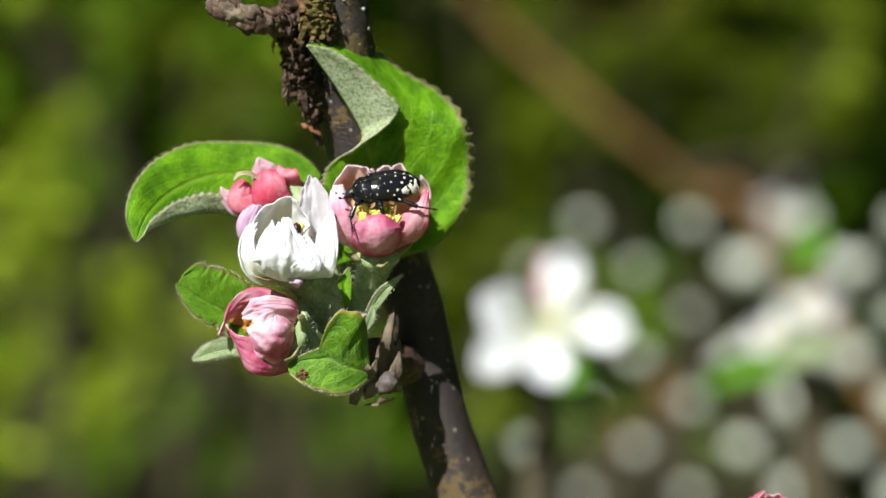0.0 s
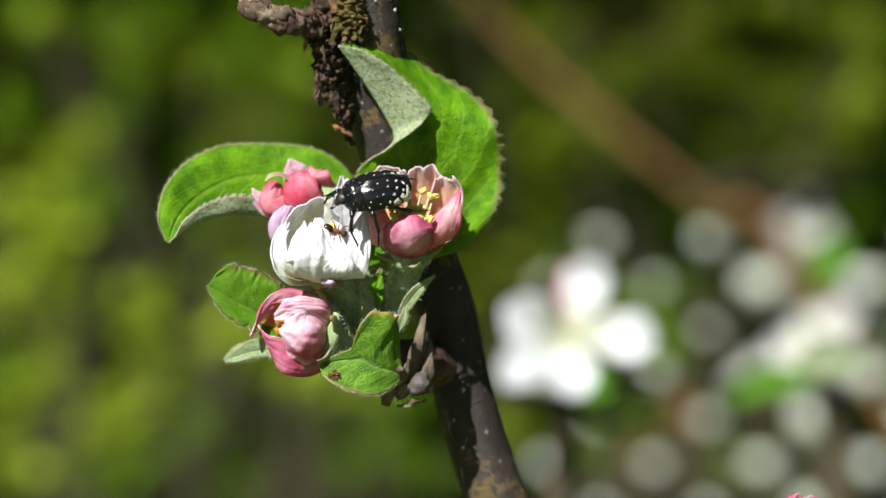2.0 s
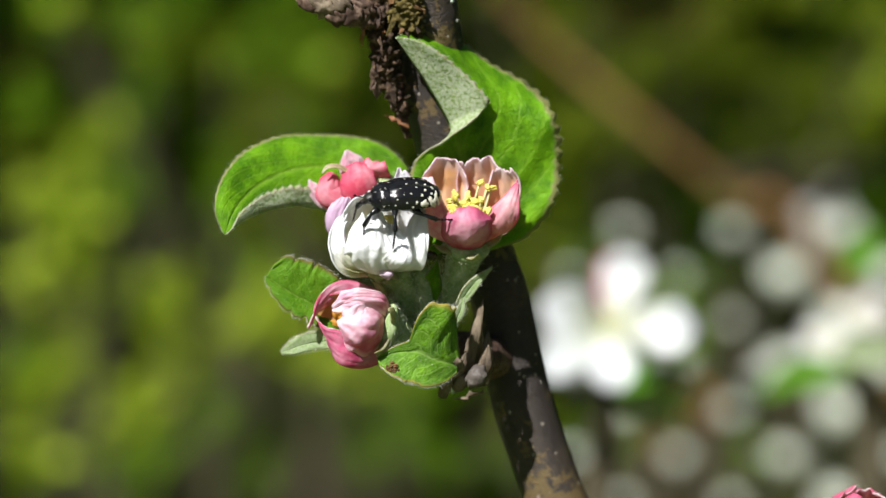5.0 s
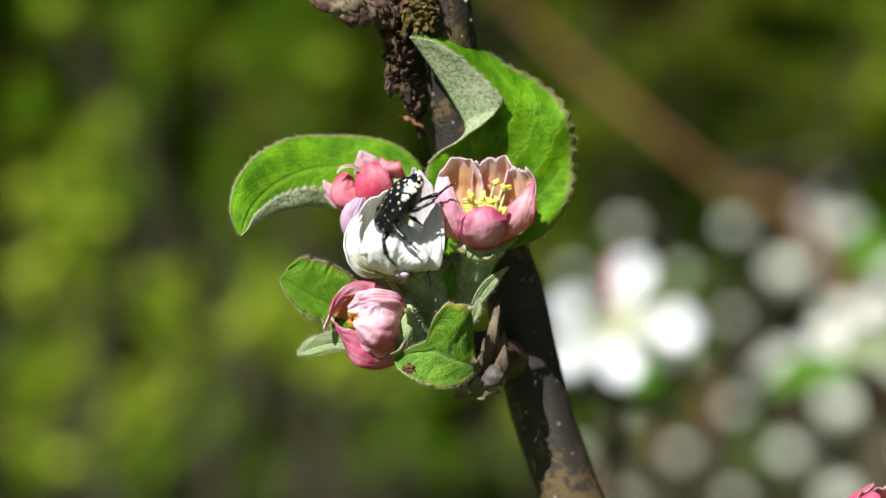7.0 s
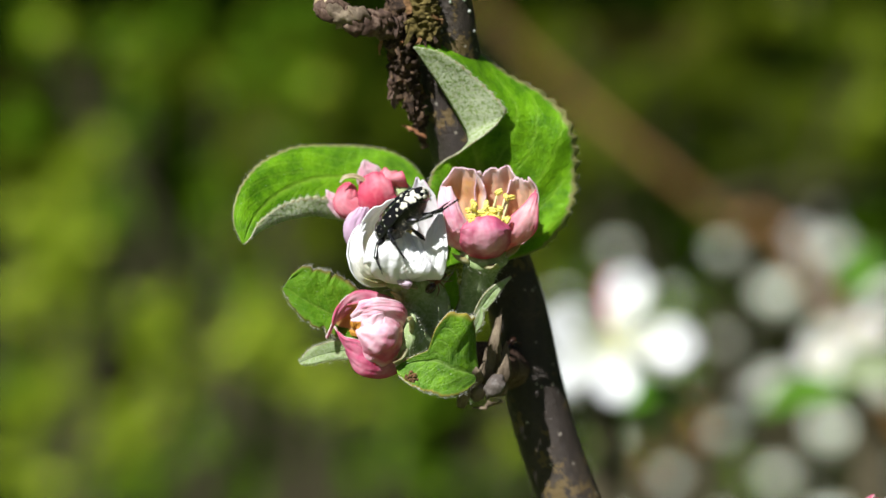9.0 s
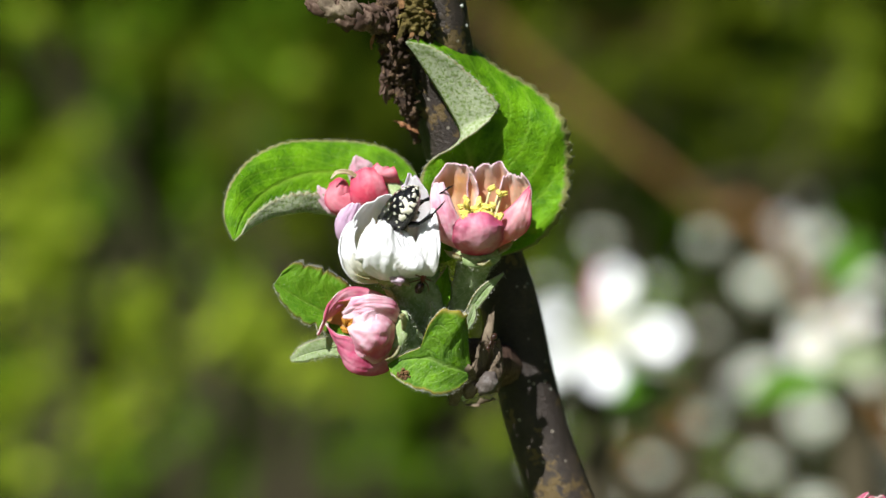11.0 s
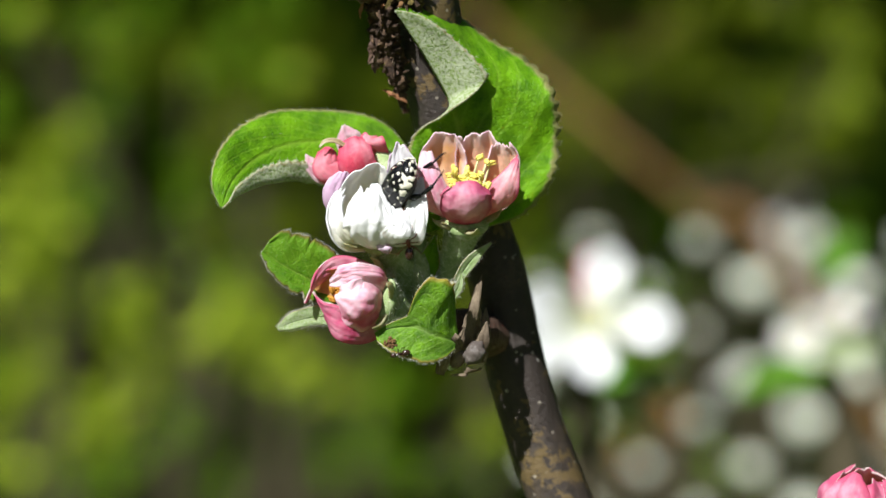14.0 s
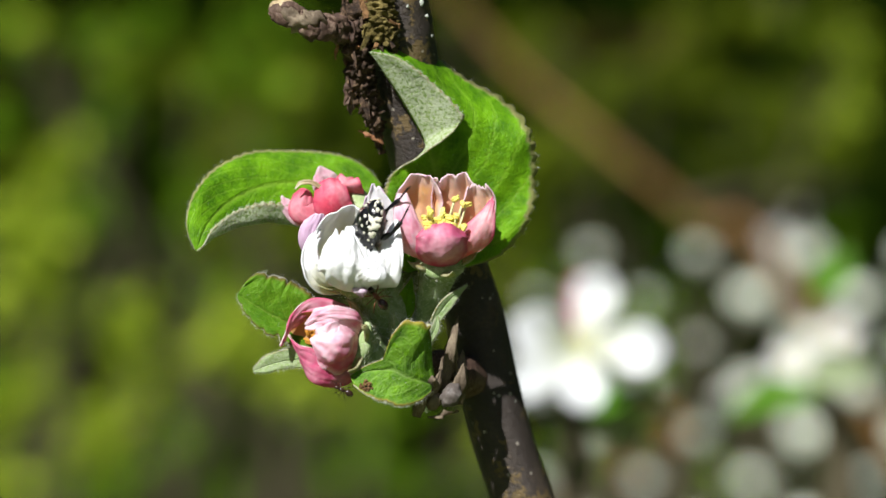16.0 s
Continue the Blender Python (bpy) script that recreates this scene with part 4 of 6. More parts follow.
    folded(fl, [V(-5.06, 3.00, -3.15), V(-3.06, 2.20, 0.84), V(-2.74, 1.00, 5.41), V(-3.19, 0.00, 9.64)], [(0, 1.2), (0.35, 2.5), (0.7, 2.2), (0.9, 1.5), (1, 0.9)], [(0, -15), (0.5, -35), (1, -35)], X - Z * 0.1, ("petal_lilac", "petal_white_out"), 14, 0.25, 0.12, 0.18, label="upright white petal with a lilac tip")
    folded(fl, [V(-6.76, 0.00, -4.10), V(-9.70, -2.80, -3.68), V(-11.23, -3.80, -1.80), V(-11.57, -3.00, 0.30), V(-10.45, -0.80, 3.26)], [(0, 1.0), (0.3, 1.4), (0.6, 1.3), (1, 1.1)], [(0, -10), (0.5, -46), (1, -40)], X * 0.8 + Z * 0.5, inside, 12.3, 0.32, 0.12, 0.15, label="cupped white petal", rim_roll=0.4)
    folded(fl, [V(-5.03, 0.50, -4.50), V(-2.20, -4.60, -3.70), V(-1.15, -5.80, -0.90), V(-0.95, -4.80, 2.10), V(-0.35, -3.60, 4.90)], [(0, 1.0), (0.3, 1.8), (0.65, 1.6), (0.9, 0.9), (1, 0.4)], [(0, 10), (0.5, 24), (1, 20)], X - Vector((0, 0.25, 0)), white, 18.2, 0.35, 0.14, 0.15, label="ragged white side petal")
    folded(fl, [V(-5.97, -1.50, -4.68), V(-6.23, -6.40, -3.93), V(-6.63, -8.20, -1.25), V(-6.98, -6.20, 1.56), V(-7.18, -4.20, 3.96)], [(0, 2.0), (0.25, 3.9), (0.5, 4.4), (0.8, 3.6), (1, 2.2)], [(0, 25), (0.4, 58), (1, 58)], X, white, 11.6, 0.65, 0.22, 0.08, (64, 60), label="crumpled white front petal")
    folded(fl, [V(-5.24, 0.00, -4.48), V(-4.18, -5.00, -3.50), V(-3.56, -6.20, -1.86), V(-4.02, -5.40, 0.22), V(-4.63, -4.60, 2.17)], [(0, 1.0), (0.3, 1.9), (0.6, 1.9), (1, 1.0)], [(0, 20), (0.5, 62), (1, 66)], X, white, 15.4, 0.5, 0.25, 0.15, label="crumpled white petal fold")
    folded(fl, [V(-5.71, -3.00, -2.78), V(-4.98, -6.00, -4.23), V(-4.76, -5.60, -5.28)], [(0, 1.0), (0.6, 0.9), (1, 0.5)], [(0, 30), (1, 50)], -X, ("petal_white_in", "petal_lilac"), 16.1, 0.2, 0.08, 0.2, (16, 14), label="pink-tipped petal fold")
    folded(fl, [V(-5.37, -5.00, -3.80), V(-3.68, -8.20, -3.02), V(-2.65, -8.20, -1.70), V(-2.96, -7.00, -0.37)], [(0, 0.9), (0.4, 1.6), (0.75, 1.5), (1, 0.9)], [(0, 20), (0.5, 50), (1, 50)], X - Z * 0.4, white, 43.7, 0.3, 0.12, 0.15, (24, 22), label="crumpled white petal lobe")
    stamens(fl, base + axis * 0.0022, axis, 13, 2.6, 4.4, 16)
    pedicel(fl, [V(0.00, 4.80, -16.52), V(-1.24, 4.80, -11.50), V(-2.76, 3.20, -7.22), V(-4.50, 1.12, -4.19)], [(0, 0.0019), (0.4, 0.002), (1, 0.0023)], 18, 1300)

    # lower bud, half open to the side
    base, axis = V(-4.71, 0.00, -11.46), Vector((-0.86, -0.46, 0.16))
    fl = calyx(tree, base, axis, 3.9, 3.8, 27, fuzz=420, flare=0.5, name="lower_bud", label="plump half-open rosy apple bud with pale pink petals")
    pale = ("petal_pink_in", "petal_blush")
    folded(fl, [V(-4.75, 2.50, -11.41), V(-7.98, 3.00, -10.67), V(-11.80, 2.50, -10.26), V(-14.81, 1.50, -10.61)], [(0, 2.0), (0.4, 3.4), (0.8, 3.2), (1, 2.2)], [(0, -30), (1, -50)], Z, ("petal_rose_out", "petal_heart"), 25, 0.2, label="orange-lined inner petal")
    folded(fl, [V(-4.74, 2.00, -10.25), V(-7.66, 2.60, -7.97), V(-11.01, 2.00, -7.03), V(-13.70, 0.60, -8.75), V(-15.67, -0.80, -11.89)], [(0, 1.4), (0.3, 1.5), (0.55, 1.5), (0.8, 1.2), (1, 0.5)], [(0, 25), (1, 50)], Z + X * 0.5, ("petal_pink_in", "petal_rose_out"), 21, 0.18, 0.05, 0.2, label="rosy petal curling over the opening")
    folded(fl, [V(-4.88, 1.00, -13.03), V(-7.08, -2.40, -14.98), V(-10.00, -4.80, -14.85), V(-12.69, -4.60, -13.07), V(-14.43, -2.80, -10.37)], [(0, 1.4), (0.3, 2.2), (0.6, 2.2), (0.85, 1.3), (1, 0.5)], [(0, 30), (0.5, 62), (1, 60)], Z - X * 0.55, ("petal_pink_in", "petal_rose_out"), 22.3, 0.2, 0.05, 0.2, label="deep rose lower petal")
    folded(fl, [V(-4.71, 0.00, -12.07), V(-5.82, -4.60, -12.32), V(-8.01, -6.60, -11.94), V(-10.10, -6.20, -11.21), V(-11.20, -4.60, -10.38)], [(0, 2.6), (0.3, 4.4), (0.6, 4.3), (0.85, 3.1), (1, 1.7)], [(0, 35), (0.5, 58), (1, 54)], Z + X * 0.2, pale, 27.6, 0.5, 0.05, 0.12, (56, 52), label="pale pink front petal")
    folded(fl, [V(-4.40, 0.00, -10.17), V(-5.39, -4.00, -8.31), V(-8.33, -5.60, -7.74), V(-10.74, -5.00, -8.13), V(-12.14, -3.60, -9.07)], [(0, 1.0), (0.3, 1.5), (0.6, 1.4), (0.85, 1.1), (1, 0.6)], [(0, 30), (0.5, 64), (1, 60)], Z, ("petal_pink_in", "petal_blush"), 24.2, 0.4, 0.07, 0.15, rim_roll=0.25, label="whitish upper petal")
    stamens(fl, V(-9.49, 2.20, -10.79), Vector((-0.9, -0.1, 0.05)), 6, 0.9, 2.3, 26, mats=("amber", "amber"))
    pedicel(fl, [V(0.00, 4.00, -16.09), V(-1.83, 2.00, -14.60), V(-4.25, 0.00, -12.22)], [(0, 0.0014), (0.6, 0.0018), (1, 0.0024)], 28, 240)

    # upper bud, still folded, turned away to the side
    base, axis = V(-6.55, 7.50, 7.33), Vector((-0.90, -0.30, 0.10))
    fl = calyx(tree, base, axis, 2.6, 3.0, 37, sepals=3, fuzz=200, flare=0.4, name="upper_bud", label="tight deep rose-red apple bud")
    red = ("petal_pink_in", "petal_red_out")
    folded(fl, [V(-6.93, 7.00, 6.93), V(-9.65, 7.00, 9.26), V(-10.26, 6.60, 10.57), V(-10.95, 6.40, 12.19)], [(0, 1.6), (0.4, 2.1), (0.75, 1.5), (1, 0.5)], [(0, 20), (1, 45)], X + Z * 0.3, pale, 31, 0.15, 0.06, 0.25, label="pale pink petal tip")
    folded(fl, [V(-9.65, 7.00, 5.37), V(-12.87, 6.00, 5.51), V(-14.87, 5.60, 6.58), V(-16.02, 5.40, 8.28)], [(0, 1.4), (0.4, 1.7), (0.8, 0.9), (1, 0.3)], [(0, 20), (1, 50)], Z + X * 0.3, pale, 32, 0.15, 0.06, 0.25, label="cream-edged petal tip")
    folded(fl, [V(-7.91, 6.00, 4.11), V(-11.11, 4.60, 5.02), V(-13.26, 4.40, 6.55), V(-12.83, 5.00, 9.20)], [(0, 1.2), (0.35, 2.2), (0.7, 2.0), (1, 1.3)], [(0, 30), (0.5, 55), (1, 50)], X + Z * 0.55, red, 33, 0.15, 0.04, 0.12, label="red petal")
    folded(fl, [V(-7.73, 5.00, 4.10), V(-8.58, 2.60, 5.75), V(-9.18, 2.20, 8.03), V(-9.69, 3.60, 10.38)], [(0, 1.8), (0.35, 2.9), (0.7, 2.8), (1, 2.2)], [(0, 30), (0.5, 50), (1, 44)], X + Z * 0.32, red, 34.5, 0.15, 0.04, 0.05, label="broad red outer petal")
    folded(fl, [V(-5.91, 7.00, 7.47), V(-6.93, 4.00, 9.16), V(-7.54, 3.80, 10.23), V(-8.02, 4.40, 11.03)], [(0, 1.6), (0.4, 2.0), (0.8, 1.3), (1, 0.6)], [(0, 30), (1, 50)], X - Z * 0.3, red, 35, 0.15, 0.04, 0.2)
    leaf(fl, [V(-10.46, 3.60, 9.15), V(-11.83, 3.40, 9.91), V(-13.22, 3.50, 9.84), V(-14.01, 3.80, 9.00)], [(0, 0.25), (0.5, 0.32), (1, 0.08)], [(0, 0.25), (0.5, 0.32), (1, 0.08)], 20, (0.6, -30), 160, (0.6, 200), Z,
         "curled pale sepal", "sepal", ("bud_tip", "bud_tip"), 4, 44, 0.1, (18, 6), downy=False)
    pedicel(fl, [V(0.31, 1.60, -11.38), V(-1.24, 4.80, -2.24), V(-2.78, 4.40, 3.93), V(-6.21, 6.40, 7.69)], [(0, 0.0014), (1, 0.0019)], 38)

    # large leaf, one half folded over towards the tip
    leaf(tree, [V(4.20, 6.80, -1.32), V(5.13, 7.00, 4.75), V(4.97, 6.40, 10.17), V(3.55, 5.00, 14.92), V(0.52, 3.40, 20.44), V(-2.43, 1.80, 24.90), V(-3.94, 0.80, 27.18)],
         [(0, 3.6), (0.1, 10.0), (0.3, 13.8), (0.5, 14.0), (0.7, 11.4), (0.88, 5.8), (1, 0.3)],
         [(0, 2.4), (0.1, 6.0), (0.3, 7.2), (0.42, 6.2), (0.495, 2.8), (0.54, 6.4), (0.62, 5.6), (0.85, 2.8), (1, 0.2)],
         [(0, -6), (0.45, -2), (0.72, 2), (1, 4)], ([(0, 0.62), (0.45, 0.56), (0.65, 0.38), (1, 0.3)], [(0, -22), (0.38, -6), (0.58, -62), (1, -80)]),
         [(0, 176), (0.455, 172), (0.495, 110), (0.53, 12), (0.75, 9), (0.9, 16), (1, 20)], (0.6, [(0, 188), (0.455, 176), (0.495, 80), (0.53, 4), (1, 5)]),
         X + Vector((0, 0, 0.25)), "large bright green toothed leaf, half folded over to show its pale underside", seed=1, teeth=30)
    # arching leaf with its lower margin rolled up
    leaf(tree, [V(-3.34, 13.00, 8.18), V(-7.45, 12.40, 10.23), V(-12.54, 11.00, 10.18), V(-18.27, 8.00, 9.60), V(-22.67, 4.40, 7.40), V(-25.40, 0.50, 4.26), V(-26.76, -1.20, 0.68)],
         [(0, 2.0), (0.12, 3.2), (0.35, 4.8), (0.55, 5.2), (0.75, 4.2), (0.9, 2.3), (1, 0.2)],
         [(0, 3.5), (0.12, 7.6), (0.3, 9.2), (0.55, 8.4), (0.75, 5.4), (0.9, 2.6), (1, 0.2)],
         [(0, -12), (1, -16)], (0.7, [(0, -25), (1, -30)]),
         [(0, 172), (0.6, 168), (1, 165)], ([(0, 0.8), (0.4, 0.72), (0.6, 0.62), (1, 0.56)], [(0, 182), (0.3, 176), (0.4, 95), (0.48, 24), (0.85, 8), (1, 90)]),
         Vector((-0.25, 0, 1)), "arching bright green toothed leaf with a rolled downy margin", seed=2, teeth=28, wave=0.03)
    # small leaf with a browned tip
    leaf(tree, [V(-8.91, 3.20, -12.05), V(-12.57, 2.80, -10.27), V(-15.98, 2.00, -8.49), V(-18.98, 1.20, -6.79), V(-21.47, 0.80, -5.10)],
         [(0, 1.5), (0.25, 4.4), (0.55, 5.3), (0.8, 4.7), (0.95, 3.8), (1, 2.0)], [(0, 1.2), (0.25, 2.6), (0.55, 2.9), (0.8, 1.8), (1, 0.3)],
         [(0, 4), (1, 4)], (0.8, [(0, -15), (1, -25)]), [(0, 140), (1, 150)], (0.7, [(0, 150), (1, 165)]),
         Vector((0.35, 0, 1)), "small green leaf with a browned, ragged tip", mats=("leaf_scorched", "leaf_under"), seed=3, teeth=13, ragged=0.5)
    # pale bract below it
    leaf(tree, [V(-10.26, 2.40, -14.09), V(-13.28, 1.60, -13.82), V(-16.31, 1.12, -14.25), V(-19.34, 0.80, -15.30)],
         [(0, 1.0), (0.4, 1.6), (0.8, 1.2), (1, 0.2)], [(0, 0.8), (0.4, 1.0), (0.8, 0.9), (1, 0.2)],
         10, (0.8, -10), 170, (0.8, 190), Vector((0, 0, 1)), "pale downy bract", "bract", ("leaf_pale", "leaf_under"), 9, 4)
    # low leaf folded along its rib, with a brown spot
    low = leaf(tree, [V(4.39, -0.60, -16.89), V(2.71, -2.00, -16.43), V(0.90, -3.00, -15.77), V(-0.90, -3.40, -14.92), V(-3.67, -3.60, -14.91), V(-6.22, -3.40, -15.82)],
               [(0, 1.6), (0.08, 3.6), (0.2, 6.0), (0.36, 7.3), (0.5, 7.5), (0.58, 7.0), (0.64, 4.8), (0.69, 1.4), (1, 0.2)], [(0, 1.0), (0.2, 2.9), (0.45, 4.2), (0.7, 4.3), (0.9, 3.4), (1, 1.2)],
               [(0, 6), (0.5, 10), (1, 20)], (0.72, [(0, -18), (0.4, 5), (1, 30)]), [(0, 170), (1, 166)], (0.75, [(0, 158), (0.6, 150), (1, 125)]),
               Vector((0.06, 0, 1)), "small downy green leaf folded along its midrib, with a brown spot", mats=("leaf_low", "leaf_under"), seed=5, teeth=18)
    bm = bmesh.new()
    for k in range(26):
        blob(bm, V(-4.19, -4.30, -16.97) + Vector((rng.gauss(0, 0.00042), 0, rng.gauss(0, 0.00034))), [rng.uniform(0.0001, 0.00035) for _ in range(3)], None, 0.6, 1, k)
    part("brown_spot", bm, "dry", low, "crumbly brown blotch", False)
    # young leaves and bracts between the stalks
    for rib, w, sd, lab in (([V(0.31, 2.40, -9.11), V(0.92, 2.80, -6.06), V(1.69, 3.20, -2.84)], 1.5, 6, "narrow bright young leaf"),
                            ([V(1.23, 3.60, -2.23), V(0.46, 3.60, 0.08), V(1.23, 4.00, 2.77)], 2.4, 7, "young green leaf under the cup blossom"),
                            ([V(4.41, 0.40, -9.05), V(6.52, -0.50, -5.99), V(9.08, -1.00, -3.71)], 0.85, 8, "narrow downy bract"),
                            ([V(3.95, 0.40, -11.33), V(4.86, 0.00, -9.41), V(5.16, 0.00, -7.67)], 0.6, 9, "narrow downy bract"),
                            ([V(1.21, -1.50, -11.25), V(0.15, -2.00, -9.72), V(-0.60, -2.00, -7.61)], 0.6, 10, "thin reddish bract")):
        pale = sd >= 8
        leaf(tree, rib, [(0, w * 0.6), (0.4, w), (1, 0.1)], [(0, w * 0.6), (0.4, w), (1, 0.1)], 10, (0.8, 25), 165, (0.8, 150), X, lab,
             "bract" if pale else "leaf", ("leaf_pale", "leaf_under") if pale else ("leaf_top", "leaf_under"), 8, sd, n=(20, 7))
    return tree


sapling()


# ---- the beetle ----
ELYTRA_W = [(0, 2.85), (0.15, 3.2), (0.55, 3.15), (0.8, 2.85), (0.94, 2.2), (1, 1.5)]
ELYTRA_H = [(0, 2.25), (0.25, 2.55), (0.55, 2.5), (0.8, 2.0), (0.94, 1.25), (1, 0.75)]
SHIELD_W = [(0, 2.8), (0.35, 2.72), (0.7, 2.25), (0.92, 1.6), (1, 1.1)]
SHIELD_H = [(0, 2.2), (0.35, 2.15), (0.7, 1.7), (0.92, 1.1), (1, 0.8)]


def shell(s, a, side, widths, heights, x0, x1, low=-0.35):
    """A place on the domed back: s along it, a degrees from the middle line down to the side."""
    w, h = ramp_at(widths, s), ramp_at(heights, s)
    c, d = math.cos(radians(a)), math.sin(radians(a))
    z = h * (abs(c) ** 0.85) * (1 if c > 0 else -0.25)
    rib = 0.075 * math.cos(radians(a * 13)) * min(1, s * 4) * (1 if a < 70 else 0.2)
    return Vector((x0 + (x1 - x0) * s, side * w * d ** 0.92 if d > 0 else 0, z + low * d + rib)) / 1000


def on_shell(args, s, a, side):
    p = shell(s, a, side, *args)
    du = shell(min(s + 0.02, 1), a, side, *args) - shell(max(s - 0.02, 0), a, side, *args)
    dv = shell(s, a + 3, side, *args) - shell(s, max(a - 3, 0), side, *args)
    n = du.cross(dv) * -side
    return p, n.normalized(), du.normalized()


def patch(bm, p, n, d, long, wide, rng, lift=0.00004):
    """A small raised scale patch with an uneven rim."""
    e = n.cross(d).normalized()
    d = e.cross(n).normalized()
    ring = []
    for k in range(11):
        a = math.tau * k / 11
        r = rng.uniform(0.6, 1.3)
        ring.append(bm.verts.new(p + (d * math.cos(a) * long + e * math.sin(a) * wide) * r / 1000 - n * 0.00005))
    mid = [bm.verts.new(v.co.lerp(p, 0.2) + n * (lift + 0.00004)) for v in ring]
    for k in range(11):
        bm.faces.new((ring[k], ring[(k + 1) % 11], mid[(k + 1) % 11], mid[k]))
    bm.faces.new(mid)


def beetle_leg(parent, name, hip, joints, thick):
    """A leg from its hip: thigh, spined shin and beaded foot in one rigid piece, with its origin at the hip."""
    bm = bmesh.new()
    j = [Vector(p) / 1000 for p in joints]
    tube(bm, [Vector((0, 0, 0)), j[0] * 0.5 + Vector((0, 0, 0.0001)), j[0]], [(0, thick * 0.00032), (0.5, thick * 0.0005), (1, thick * 0.0003)], 8, 9)
    tube(bm, [j[0], j[0].lerp(j[1], 0.5), j[1]], [(0, thick * 0.00022), (0.7, thick * 0.00034), (1, thick * 0.00036)], 8, 8)
    for k in (0.45, 0.7, 0.95):
        p = j[0].lerp(j[1], k)
        tube(bm, [p, p + Vector((0.0002, 0, -0.00045))], [(0, thick * 0.00014), (1, 0.00002)], 2, 5)
    n = 5
    for k in range(n):
        a, b = j[1].lerp(j[2], k / n), j[1].lerp(j[2], (k + 1) / n)
        tube(bm, [a, a.lerp(b, 0.5), b], [(0, 0.00009), (0.7, thick * 0.00019), (1, 0.0001)], 4, 7)
    for s in (-1, 1):
        d = (j[2] - j[1]).normalized()
        tube(bm, [j[2], j[2] + d * 0.0003 + Vector((s * 0.00015, 0, -0.0001)), j[2] + d * 0.0004 + Vector((s * 0.0002, 0, -0.0003))], [(0, 0.00008), (1, 0.00002)], 3, 5)
    leg = part(name, bm, "chitin", parent, "glossy black spined leg")
    leg.location = Vector(hip) / 1000
    return leg


def beetle():
    rng = random.Random(77)
    bug = thing("beetle", (0, 0, 0), "glossy black flower beetle with scattered white spots", "beetle")
    back = (ELYTRA_W, ELYTRA_H, 1.75, -5.2)
    neck = (SHIELD_W, SHIELD_H, 1.82, 4.25)
    for side in (1, -1):
        bm = bmesh.new()
        n, m = 34, 46
        grid = [[shell(i / n, 1.2 + (104 - 1.2) * j / m, side, *back) for j in range(m + 1)] for i in range(n + 1)]
        vs = [[bm.verts.new(p) for p in row] for row in grid]
        for i in range(n):
            for j in range(m):
                q = (vs[i][j], vs[i][j + 1], vs[i + 1][j + 1], vs[i + 1][j])
                bm.faces.new(q if side > 0 else q[::-1])
        wing = part("wing_case", bm, "chitin", bug, "glossy black ridged wing case with white dots")
        # white dots in rows, larger ones near the end and the flank
        bm = bmesh.new()
        for s, a, l, w in ((0.12, 62, .16, .14), (0.2, 30, .15, .13), (0.3, 74, .2, .16), (0.34, 14, .17, .15), (0.40, 48, .2, .15), (0.5, 76, .24, .2), (0.52, 30, .2, .17), (0.55, 12, .2, .15),
                           (0.62, 56, .2, .15), (0.66, 80, .3, .32), (0.70, 36, .2, .18), (0.72, 14, .24, .18), (0.78, 66, .3, .28), (0.82, 44, .2, .18), (0.84, 82, .26, .42), (0.86, 20, .3, .2),
                           (0.91, 58, .26, .4), (0.93, 34, .22, .24), (0.95, 12, .2, .16), (0.08, 80, .14, .14), (0.42, 88, .2, .14), (0.26, 50, .12, .1), (0.96, 78, .2, .36)):
            p, nn, d = on_shell(back, s, a, side)
            big = 1.0 + 0.45 * max(0, s - 0.55) / 0.45 + (0.45 if a > 55 and s > 0.4 else 0)
            d = Matrix.Rotation(rng.gauss(0, 0.5), 3, nn) @ d
            small = 0.78 if s < 0.6 else 1.0
            patch(bm, p, nn, d, l * small * big * rng.uniform(0.8, 1.2), w * small * big * rng.uniform(0.8, 1.2), rng)
        part("white_dots", bm, "spot", wing, "chalky white scale dots")
    bm = bmesh.new()
    n, m = 22, 34
    vs = [[bm.verts.new(shell(i / n, abs(-104 + 208 * j / m), 1 if j > m / 2 else -1, *neck)) for j in range(m + 1)] for i in range(n + 1)]
    for i in range(n):
        for j in range(m):
            bm.faces.new((vs[i][j], vs[i + 1][j], vs[i + 1][j + 1], vs[i][j + 1]))
    shield = part("neck_shield", bm, "chitin", bug, "smooth glossy black neck shield with white dots")
    bm = bmesh.new()
    for side in (1, -1):
        for s, a in ((0.22, 22), (0.5, 20), (0.75, 22), (0.3, 56), (0.58, 60), (0.1, 76), (0.4, 82)):
            p, nn, d = on_shell(neck, s, a, side)
            patch(bm, p, nn, d, rng.uniform(0.09, 0.14), rng.uniform(0.08, 0.12), rng)
    part("white_dots", bm, "spot", shield, "chalky white scale dots")
    bm = bmesh.new()
    blob(bm, (0.00145, 0, 0.0023), (0.00065, 0.00045, 0.00028), None, 0, 2)
    part("scutellum", bm, "chitin", bug)
    bm = bmesh.new()
    blob(bm, (0.0043, 0, 0.0002), (0.0010, 0.00098, 0.0007), Euler((0, 0.55, 0)), 0.1, 3)
    blob(bm, (0.0050, 0, -0.0003), (0.00055, 0.00072, 0.00035), Euler((0, 0.6, 0)), 0.1, 2)
    head = part("head", bm, "chitin_dull", bug, "black head")
    for side in (1, -1):
        bm = bmesh.new()
        blob(bm, (0.0045, side * 0.00092, 0.0003), (0.0003, 0.00026, 0.0003), None, 0, 2)
        part("eye", bm, "chitin", head)
        bm = bmesh.new()
